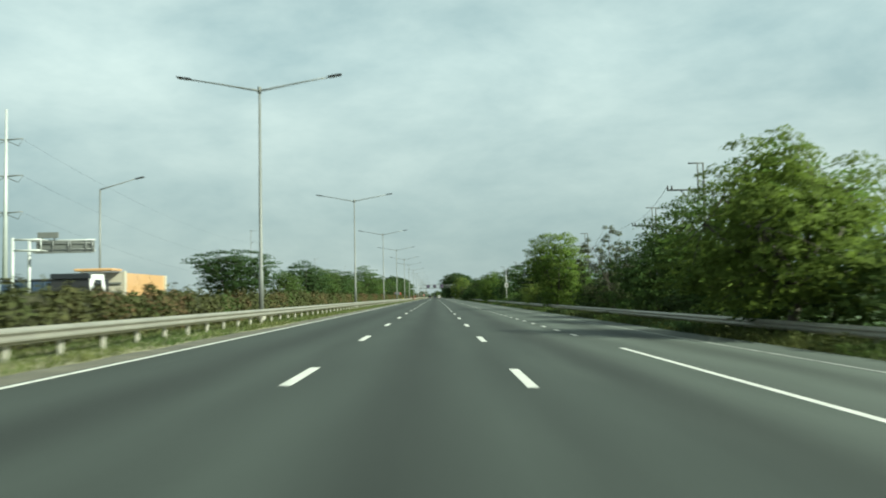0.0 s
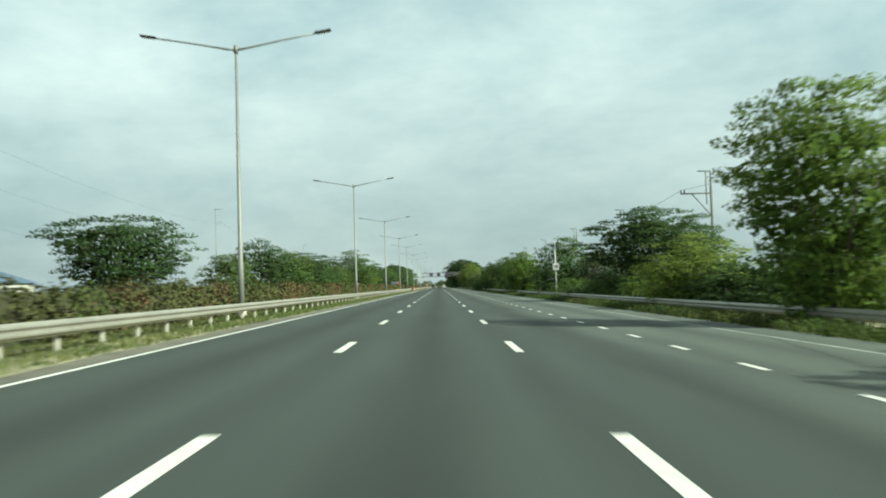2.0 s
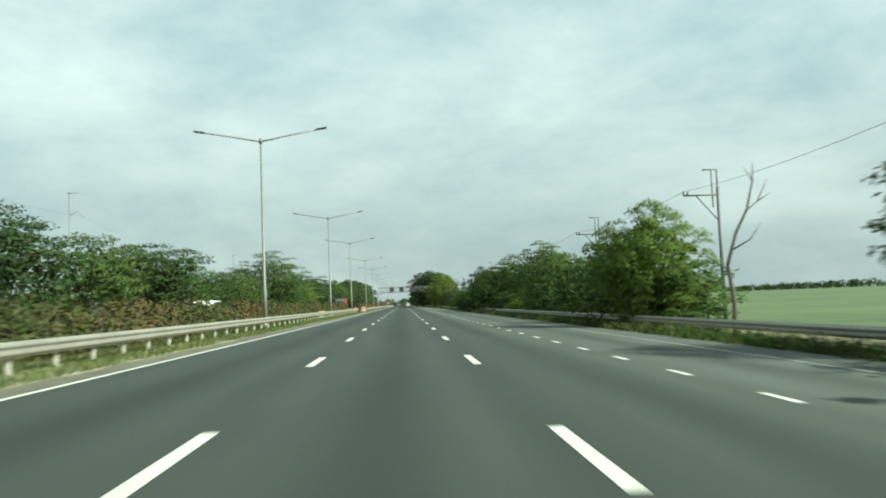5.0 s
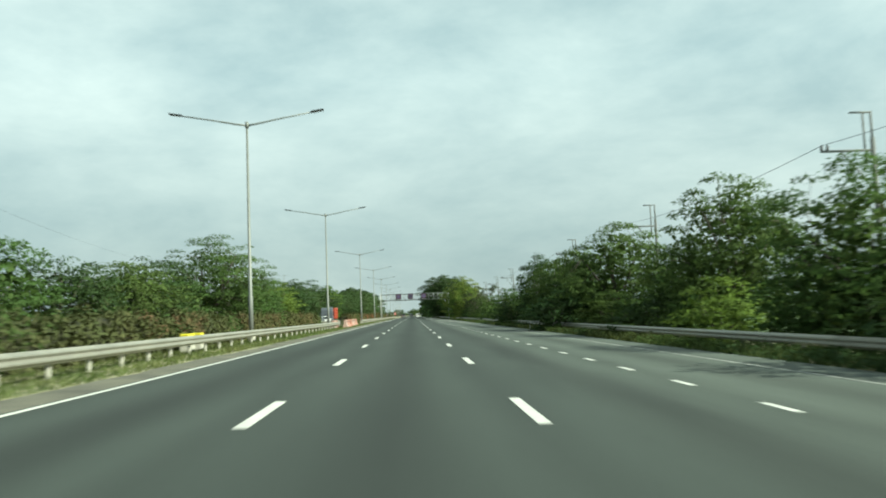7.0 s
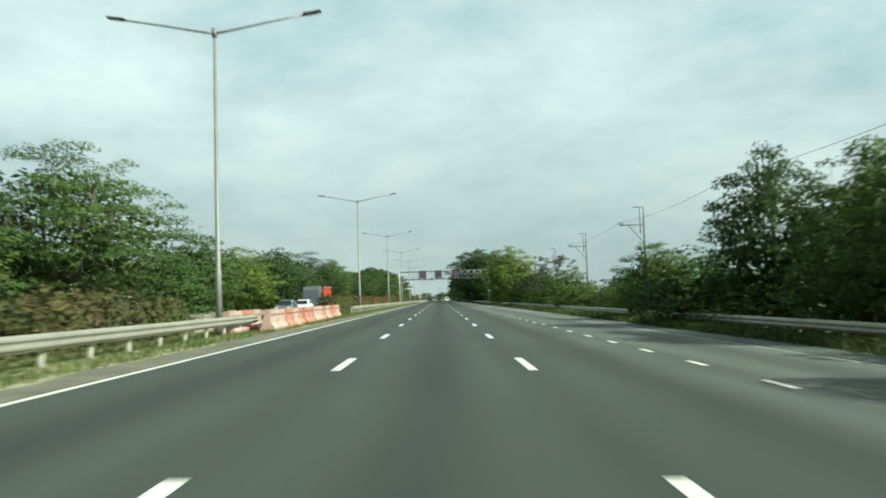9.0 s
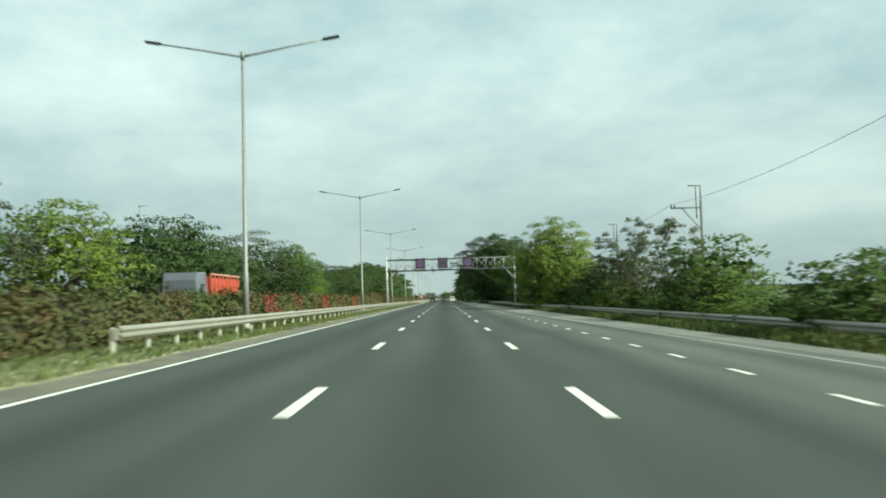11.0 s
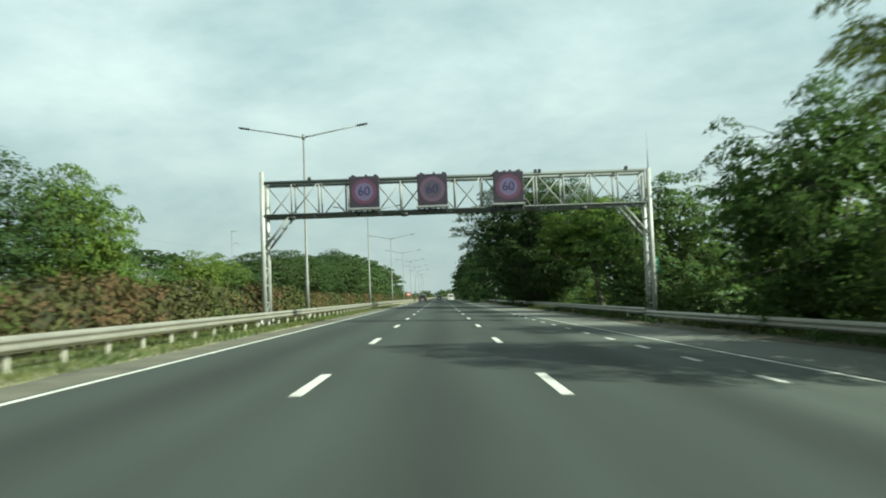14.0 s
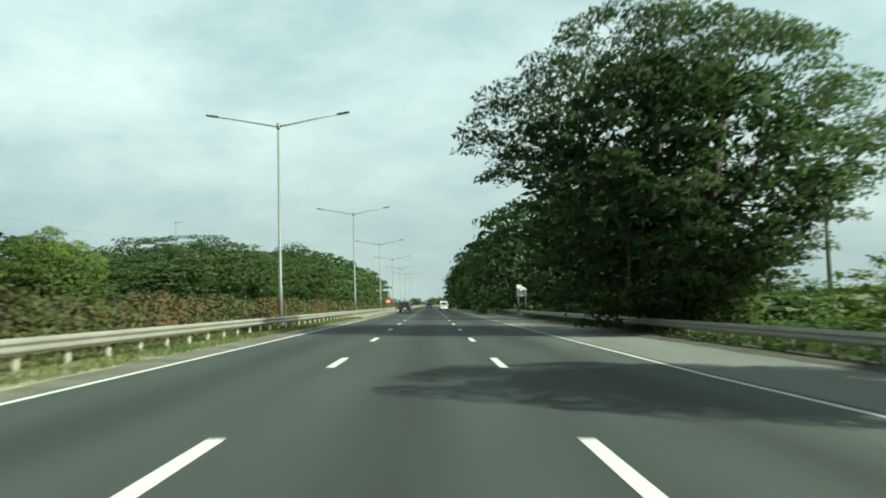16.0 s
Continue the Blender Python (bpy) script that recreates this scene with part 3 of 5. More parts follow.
def tree(seed, shape, leaf, count, size):
    """A tree about 10 m high and wide, at the origin: trunk, limbs and leafy pads with gaps between them."""
    rng = np.random.default_rng(seed)
    top = new("tree")
    n, (q0, q1), flat, outer, slim, fork, base, droop = FORM[shape]
    zs, rs = zip(*OUTLINE[shape])
    cl, rd, tries = [], [], 0
    while len(cl) < n and tries < 9000:
        tries += 1
        z = rng.uniform(zs[0], zs[-1])
        R = np.interp(z, zs, rs)
        if rng.uniform(0, 5.0) > R + 0.4:
            continue
        w = rng.uniform(0, 2 * math.pi)
        R *= 1.0 + 0.42 * noise.noise(Vector((1.3 * math.cos(w) + seed * 1.7, 1.3 * math.sin(w), 0.3 * z)))  # lobes
        q = rng.uniform(q0, q1)
        r = max(R - 0.55 * q, 0.05) * (rng.uniform(0.86, 1.0) if rng.uniform() < outer else rng.uniform(0.15, 0.85))
        c = Vector((r * math.cos(w), r * math.sin(w), min(z, zs[-1] - 0.5 * q * flat)))
        if any((c.x - e.x) ** 2 + (c.y - e.y) ** 2 + ((c.z - e.z) / flat) ** 2 < (0.66 * (q + g)) ** 2 for e, g in zip(cl, rd)):
            continue
        cl.append(c)
        rd.append(q)
    lean = Vector((rng.uniform(-0.5, 0.5), rng.uniform(-0.5, 0.5), 0))
    heart = lean + Vector((0, 0, fork))
    limbs = [([(0, 0, -0.8), (0, 0, 0.2), lean * 0.5 + Vector((0.1, 0.05, fork * 0.6)), heart], [base * 1.5, base, base * 0.85, base * 0.75])]
    ends = []
    for k in range(7):
        w = 6.283 * k / 7 + rng.uniform(-0.35, 0.35)
        z = fork + (zs[-1] - fork) * rng.uniform(0.35, 0.72)
        R = np.interp(z, zs, rs) * rng.uniform(0.35, 0.68)
        e = Vector((R * math.cos(w), R * math.sin(w), z))
        bend = heart.lerp(e, 0.45) + Vector((rng.uniform(-0.3, 0.3), rng.uniform(-0.3, 0.3), rng.uniform(-0.35, 0.15)))
        limbs.append(([heart, bend, e], [base * 0.6, base * 0.42, base * 0.22]))
        ends += [(e, base * 0.2), (bend, base * 0.3)]
    for c in cl[::1 if shape in ("sparse", "tall") else 2 if n > 100 else 4]:
        e, g = min(ends, key=lambda p: (p[0] - c).length)
        mid = e.lerp(c, 0.55) + Vector((rng.uniform(-0.25, 0.25), rng.uniform(-0.25, 0.25), rng.uniform(-0.3, 0.2)))
        limbs.append(([e, mid, c], [g * 0.6, g * 0.35, 0.012]))
    part("trunk", mesh_of("trunk", *joined([tube(p, r, 9 if i == 0 else 4 if i < 8 else 3) for i, (p, r) in enumerate(limbs)]), M_BARK, True), top)
    crown = part("crown", pad_cloud("crown", cl, rd, count, size, LEAF[leaf], rng, flat, slim, droop), top)
    if shape not in ("sparse", "far"):
        inner = [Vector((c.x * 0.74, c.y * 0.74, 0.5 * zs[0] + 0.84 * (c.z - 0.5 * zs[0]))) for c in cl]
        if shape in ("umbrella", "parasol", "layered", "tall", "big"):
            inner = [c for c in inner if c.z > zs[0] + 1.0]
        part("inner_foliage", leaf_cloud("inner_foliage", inner, [q1 * 0.8] * len(inner), count // 7, size * 2.4, LEAF[leaf], rng, 0.6), crown)
    return top


KINDS = {}
LABEL = {"round": "leafy green roadside tree with a rounded crown", "umbrella": "wide spreading acacia tree with an umbrella crown",
         "parasol": "dark spreading rain tree with a flat-topped crown", "layered": "spreading green tree with leaves in flat tiers", "vase": "bright green tree widening from a narrow foot",
         "feathery": "tall feathery tree with light green drooping sprays", "big": "huge dark rain tree leaning over the road",
         "tall": "tall green tree with a bare trunk and a high crown",
         "bush": "dense green bush growing beside the expressway", "sparse": "thin tree with sparse grey-green leaves",
         "far": "distant dark green tree in the roadside belt"}
DETAIL = {"round": (10000, 0.125), "umbrella": (17000, 0.105), "layered": (13000, 0.112), "parasol": (19000, 0.1), "vase": (14000, 0.11), "feathery": (20000, 0.112), "big": (46000, 0.072),
          "tall": (30000, 0.095), "bush": (1950, 0.25), "sparse": (11500, 0.095), "far": (1500, 0.39)}


def placed(src, m, first):
    """src itself at m the first time, then copies of it."""
    if first:
        src.matrix_basis = m
        return src
    keep = src.matrix_basis.copy()
    src.matrix_basis = Matrix.Identity(4)
    ob = copy_thing(src, m)
    src.matrix_basis = keep
    return ob


def plant(x, y, h, w, shape="round", leaf="mid", v=0, turn=None):
    """A tree of height h and crown width w at (x, y)."""
    fine = w > 17 and shape == "layered" or w > 11.5 and shape == "feathery"  # large crowns seen well
    light = x < 0 and shape != "far" and not fine  # the far side is never seen close
    thick = shape == "bush" and w > 9  # a wide thicket, with finer leaves
    key = (shape, leaf, v, light, thick, fine)
    z = (-0.55 - 0.05 * (x - 12)) if x > 0 else 0.1
    m = pose(x, y, z, 0, 0, turn if turn is not None else (x * 37 + y * 53) % 360) @ Matrix.Diagonal((w / 10, w / 10, h / 10, 1))
    fresh = key not in KINDS
    if fresh:
        count, size = (6500, 0.17) if thick else (42000, 0.078) if fine and shape == "feathery" else (26000, 0.072) if fine else DETAIL[shape]
        KINDS[key] = tree(sum(map(ord, shape + leaf)) + 17 * v, shape, leaf, int(count * 0.72) if light and not thick else count, size * 1.2 if light and not thick else size)
        KINDS[key].name = "bush" if shape == "bush" else "tree"
        tagged(KINDS[key], LABEL[shape], "bush" if shape == "bush" else "tree")
    return placed(KINDS[key], m, fresh)


# the roadside belt
for row in (
    (17.2, 39, 9.9, 11.5, "layered", "bright", 0), (12.5, 27.8, 7.8, 9.0, "layered", "bright", 0), (16.5, 51, 8.4, 9.5, "layered", "mid", 0), (13.9, 63.5, 7.4, 6, "sparse", "grey", 0),
    (18, 66, 7, 10, "round", "dark", 0), (12.5, 81, 8.2, 7.8, "vase", "bright", 0), (16.8, 88, 5.0, 7, "round", "bright", 0), (18.5, 78, 5.4, 8, "bush", "dark", 0), (17, 94, 4.6, 7, "bush", "mid", 0),
    (14.4, 100.5, 4.6, 7.5, "round", "lime", 0), (17.6, 110.5, 3.7, 7.5, "round", "bright", 0), (17.6, 122, 8.5, 11.8, "parasol", "dark", 0), (18.6, 134, 4.6, 8, "layered", "dark", 0), (15.6, 156, 7.9, 8.5, "round", "mid", 1),
    (18.8, 150, 6, 7.5, "round", "grey", 0), (14.4, 151, 5.2, 7, "bush", "dark", 0), (13.2, 180, 7.0, 7, "feathery", "bright", 0), (14.2, 187, 6.4, 7.5, "bush", "mid", 0),
    (14.5, 191, 6, 8, "bush", "mid", 0), (15, 200, 6, 8, "bush", "dark", 0), (15, 210, 6.4, 9, "bush", "mid", 0), (15.5, 221, 7, 9, "round", "mid", 0),
    (17.5, 237, 9.4, 10, "layered", "mid", 0), (16.2, 256, 8.9, 10.5, "layered", "mid", 0), (18.6, 247, 6.4, 9, "round", "mid", 0), (15.7, 271, 7.9, 8.5, "round", "mid", 1), (14.8, 264, 5.4, 7, "bush", "dark", 0),
    (14.5, 284.3, 8.4, 6.5, "round", "dark", 1), (18.4, 281, 8.0, 9, "layered", "mid", 0), (14.6, 276, 7.0, 7, "round", "mid", 0), (12.9, 297, 5.0, 5.5, "round", "mid", 1), (15.5, 300, 5, 8, "bush", "dark", 0), (16, 308, 4.4, 7, "bush", "mid", 0),
    (18, 322, 4.4, 8, "bush", "mid", 0), (19, 336, 4.2, 8, "bush", "grey", 0), (14.8, 348.5, 5.6, 8, "bush", "mid", 0), (13.9, 362, 7.6, 7.5, "sparse", "grey", 0), (17.5, 366, 8.2, 8, "sparse", "grey", 1),
    (15.2, 374, 6.0, 8.5, "layered", "dark", 0), (18.0, 357, 5.0, 8, "bush", "grey", 0), (13.2, 399, 11.6, 12.0, "feathery", "lime", 0, 130), (14.6, 404, 6.5, 9, "round", "mid", 0), (17.4, 395.7, 5.8, 6.6, "feathery", "lime", 0, 30), (15.6, 386, 3.0, 5.5, "bush", "bright", 0),
    (13.6, 413, 9.4, 10.5, "feathery", "mid", 0), (17.8, 424, 9.0, 9.5, "layered", "bright", 0), (14.2, 434.5, 9.4, 10.0, "layered", "mid", 0), (14.6, 444, 5.6, 8, "bush", "dark", 0), (17.4, 440.5, 6.4, 8, "bush", "mid", 0), (12.9, 448.9, 9.7, 10.2, "tall", "bright", 0),
):
    plant(*row)
plant(11.4, 256, 3.5, 6.4, "bush", "dark", 0)  # these lean over the rail
plant(12.2, 288, 3.4, 6.0, "bush", "dark", 0)
plant(16.6, 467, 3.6, 6, "bush", "bright", 0)
plant(18.0, 478, 3.2, 7, "bush", "mid", 0)
plant(11.4, 476.5, 16.0, 19.4, "big", "dark", 0, turn=200)
for x, y, h, w in ((14, 478, 5.5, 8.5), (16, 488, 7.5, 9), (18.5, 497, 8, 9), (14, 495, 9, 9), (15, 505, 10, 9)):
    plant(x, y, h, w, "bush", "dark", 0)
# undergrowth behind the rail
for a, b, step, hh in ((14, 58, 5.2, 4.2), (64, 72, 5.5, 2.6), (88, 112, 5.5, 2.6), (124, 158, 6.0, 2.2), (179, 312, 5.6, 3.4), (318, 384, 5.4, 2.9), (403, 415, 4.6, 4.2), (416, 429, 5.0, 2.3), (431, 442, 4.6, 4.0), (452, 470, 7.0, 1.5), (474, 516, 5.4, 3.6)):
    y, k = a, 0
    while y < b:
        plant((14.0 if y < 375 else 13.4 if y < 422 else 12.5) + 1.3 * random.random(), y, hh * random.uniform(0.75, 1.25), random.uniform(5, 7), "bush", ("mid", "dark", "mid", "mid", "bright")[k % 5] if hh < 4 else ("dark", "mid", "mid")[k % 3], 0)
        y += step * random.uniform(0.8, 1.2)
        k += 1
for k in range(15):
    plant((17.5 if k < 2 else 14) + (k % 3) * 1.2, 508 + 20 * k, 15.5 + (k * 5 % 4), 17 + (k % 3) * 2, "far", "dark", k % 2)
    plant((16 if k < 3 else 13.2) + (k % 2), 520 + 20 * k, 7, 10, "far", "dark", 0)
# beyond the opposite carriageway
for row in (
    (-36.2, 149.5, 11.2, 17.0, "umbrella", "dark", 1), (-32.5, 205, 11.2, 14, "round", "dark", 1), (-35, 192, 8.4, 12, "bush", "mid", 0),
    (-31, 220, 9.6, 13, "round", "mid", 0), (-30.5, 237, 10.2, 15, "umbrella", "dark", 1), (-30, 252, 8.6, 13, "bush", "mid", 0), (-30, 266, 7.6, 12, "round", "dark", 0),
    (-29.5, 279, 8.0, 13, "round", "mid", 0), (-30.5, 290, 9.4, 12, "round", "dark", 0), (-26.6, 307.5, 14.0, 19.0, "layered", "mid", 2, 40), (-29.5, 301, 7.6, 12, "bush", "mid", 0), (-29, 317, 8.0, 12, "bush", "dark", 0),
    (-27.5, 330, 7, 11, "bush", "mid", 0), (-28, 343, 9.4, 12, "round", "mid", 1), (-29, 352, 10.4, 11, "sparse", "grey", 0), (-27.5, 362, 9.4, 13, "round", "bright", 0),
    (-27, 376, 9.6, 13, "round", "dark", 1), (-27.5, 390, 11.2, 14, "layered", "dark", 0), (-28.5, 407, 9.2, 13, "round", "dark", 0), (-27.6, 424, 12.4, 22.5, "layered", "dark", 2, 100),
    (-24.8, 440, 11.4, 10.5, "feathery", "bright", 0), (-27, 452, 5.8, 10, "feathery", "bright", 0), (-31, 464, 4.6, 10, "bush", "bright", 0), (-32, 476, 5.8, 11, "bush", "mid", 0), (-31, 489, 8.3, 10, "round", "bright", 0),
    (-35.5, 516, 9.8, 11.4, "feathery", "bright", 0), (-33, 512, 7.2, 12, "bush", "mid", 0),
):
    plant(*row)
for k in range(24):
    y = 528 + 16 * k
    plant(-38 + (k % 4) * 1.8, y, min(8.6 + 0.055 * (y - 528), 18) + (k * 7 % 5) * 0.7, 19 + (k * 5 % 3) * 3, ("umbrella", "round")[k % 3 == 1] if k < 8 else "far", "dark", k % 2 if k >= 8 else 1)
for k in range(12):
    plant(-62 - 9 * (k % 3), 545 + 36 * k, 14.5 + (k % 3), 32, "far", "dark", k % 2)


# ---- hedge in the median ----
def hedge(seed, red, near=True, rust=3):
    rng = np.random.default_rng(seed)
    top = new("hedge")
    ny, L = 110, 20.0

    def rise(y):  # the uneven height along the row, alike at both ends
        w = 2 * math.pi * y / L
        return 1.0 + 0.07 * math.sin(2 * w + seed) + 0.06 * math.sin(5 * w + 2 * seed) + 0.05 * math.sin(9 * w + seed)

    V = []
    prof = [(0.46, 0.0), (0.56, 0.4), (0.60, 0.8), (0.52, 1.08), (0.30, 1.2), (-0.25, 1.2), (-0.5, 1.06), (-0.7, 0.6), (-0.6, 0.0)]
    for j in range(ny):
        y = j * L / (ny - 1)
        for x, z in prof:
            V.append((x + rng.uniform(-0.1, 0.1), y, z * rise(y) * rng.uniform(0.95, 1.05)))
    n = len(prof)
    F = [(j * n + i, j * n + i + 1, (j + 1) * n + i + 1, (j + 1) * n + i) for j in range(ny - 1) for i in range(n - 1)]
    F += [tuple(range(n)), tuple(range((ny - 1) * n, ny * n))[::-1]]
    # solid filler behind the leaves, coloured dark in place of inner shade
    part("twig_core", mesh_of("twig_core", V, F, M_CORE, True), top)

    def growth(name, spots, radius, count, size, leaf):
        tagged(part(name, leaf_cloud(name, [(x, y, z * rise(y)) for x, y, z in spots], radius, count, size, LEAF[leaf], rng, wide=True, lump=0.45), top), kind="stuff")

    spots = []
    for k in range(1000 if near else 200):
        x, z = (rng.uniform(0.62, 0.80), rng.uniform(0.08, 1.2)) if rng.uniform() < 0.55 else (rng.uniform(-0.6, 0.75), rng.uniform(1.12, 1.36))
        spots.append((x, rng.uniform(0, L), z))
    growth("foliage", spots, [rng.uniform(0.12, 0.26) for _ in spots], 8200 if near else 1500, 0.088 if near else 0.14, "olive")
    spots = [(rng.uniform(-0.4, 0.7), rng.uniform(0, L), rng.uniform(1.3, 1.72)) for _ in range(46)]
    growth("top_growth", spots, [rng.uniform(0.08, 0.2) for _ in spots], 420 if near else 120, 0.075, "olive")
    for name, leaf, n_patch, each in (("rusty_growth", "rust", rust, 16), ("young_growth", "mid", 3, 10)):
        homes = rng.uniform(0.5, L - 0.5, n_patch)
        spots = [(rng.uniform(0.45, 0.82), h + rng.normal() * 0.9, rng.uniform(0.3, 1.4)) for h in homes for _ in range(each)]
        growth(name, spots, [0.34] * len(spots), (26 if near else 8) * len(spots), 0.07, leaf)
    if red:
        homes = [5.5, 6.4, 7.6, 14.5]
        spots = [(rng.uniform(0.4, 0.88), rng.choice(homes) + rng.normal() * 0.7, rng.uniform(0.6, 1.45)) for _ in range(48)]
        growth("red_blossom", spots, [0.4] * 48, 850, 0.055, "red")
    return tagged(top, "clipped bougainvillea hedge with red blossom" if red else "dry olive-brown bougainvillea hedge on the median", "hedge", "median hedge")


HEDGES = [hedge(5, False), hedge(6, False), hedge(7, True, True, 6), hedge(8, False, False), hedge(9, False, True, 7)]
y, k, used = -40.0, 0, set()
while y < 700:
    if not 283 < y + 10 < 330:
        i = 4 if 390 < y < 520 or 90 < y < 190 else 3 if y >= 520 else 2 if 335 < y < 385 else k % 2
        m = pose(-10.0, y, 0.2) @ Matrix.Diagonal((1, 1, 1.0 + 0.0002 * y + (0.2 if 395 < y < 435 else 0), 1))
        placed(HEDGES[i], m, i not in used)
        used.add(i)
    y += 20.0
    k += 1


# ---- grass on the verges ----
def grass_mesh(seed, width, length, count, h, leaf):
    rng = np.random.default_rng(seed)
    cl = np.column_stack([rng.uniform(0, width, count), rng.uniform(0, length, count)])
    a = rng.uniform(0, 2 * math.pi, count)
    hh = h * rng.uniform(0.4, 1.3, count)
    lean = rng.normal(size=(count, 2)) * 0.5 * hh[:, None]
    V = np.empty((count, 3, 3))
    wv = 0.022
    V[:, 0] = np.column_stack([cl[:, 0] - np.cos(a) * wv, cl[:, 1] - np.sin(a) * wv, np.zeros(count) - 0.02])
    V[:, 1] = np.column_stack([cl[:, 0] + np.cos(a) * wv, cl[:, 1] + np.sin(a) * wv, np.zeros(count) - 0.02])
    V[:, 2] = np.column_stack([cl + lean, hh])
    me = bpy.data.meshes.new("grass")
    me.from_pydata(V.reshape(-1, 3).tolist(), [], np.arange(count * 3).reshape(-1, 3).tolist())
    me.materials.append(LEAF[leaf])
    return me


g_left, g_right = grass_mesh(1, 3.1, 10, 2300, 0.13, "grass"), grass_mesh(2, 2.0, 10, 1100, 0.42, "shade_tinted_grass")
for k in range(-2, 52):
    ob = new("verge_grass", g_left)
    ob.matrix_basis = pose(-9.5, 10.0 * k, 0.19)
    tagged(ob, "patchy dry grass along the median verge", "grass", kind="stuff")
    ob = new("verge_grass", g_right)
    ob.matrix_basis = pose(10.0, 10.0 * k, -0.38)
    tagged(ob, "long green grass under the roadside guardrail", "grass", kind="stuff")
weed_rng = np.random.default_rng(12)
WEEDS = []
# every third weed strip takes the grass colour that has shade in it
for kind_of in ("dark", "mid", "shade_tinted_grass"):
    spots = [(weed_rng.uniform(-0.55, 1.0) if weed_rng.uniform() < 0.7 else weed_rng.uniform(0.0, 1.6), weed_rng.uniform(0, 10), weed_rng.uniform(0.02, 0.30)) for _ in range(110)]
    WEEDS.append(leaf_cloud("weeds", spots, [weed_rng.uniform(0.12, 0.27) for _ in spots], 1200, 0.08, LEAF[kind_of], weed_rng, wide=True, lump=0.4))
for k in range(-1, 52):
    ob = new("weeds", WEEDS[(k * 7) % 3])
    ob.matrix_basis = pose(10.4 if k < 42 else 9.85, 10.0 * k, -0.36 if k < 42 else -0.33)
    tagged(ob, "low leafy weeds growing behind the roadside guardrail", "weeds", kind="stuff")


# ---- speed sign gantry ----
M_LED = material("led_panel", (0.03, 0.022, 0.035), 0.4, vary=0.2, scale=4, fine=60, bump=0.02)


def glow(name, color, strength):
    m = bpy.data.materials.new(name)
    m.use_nodes = True
    b = m.node_tree.nodes["Principled BSDF"]
    b.inputs["Base Color"].default_value = (*color, 1)
    b.inputs["Emission Color"].default_value = (*color, 1)
    b.inputs["Emission Strength"].default_value = strength
    return m


# chord steel darkened in its colour to stand for shadow on the truss
M_CHORD = material("shaded_galvanised_steel", (0.105, 0.120, 0.112), 0.6, 0.2, vary=0.16, scale=1.2, fine=14, bump=0.04)
M_PALE_STEEL = material("pale_galvanised_steel", (0.36, 0.37, 0.35), 0.55, 0.2, vary=0.16, scale=1.2, fine=14, bump=0.04)
M_RING = glow("led_ring", (0.060, 0.022, 0.046), 0.2)
M_DIGIT = glow("led_digits", (0.012, 0.012, 0.05), 0.2)
GY = 425.3


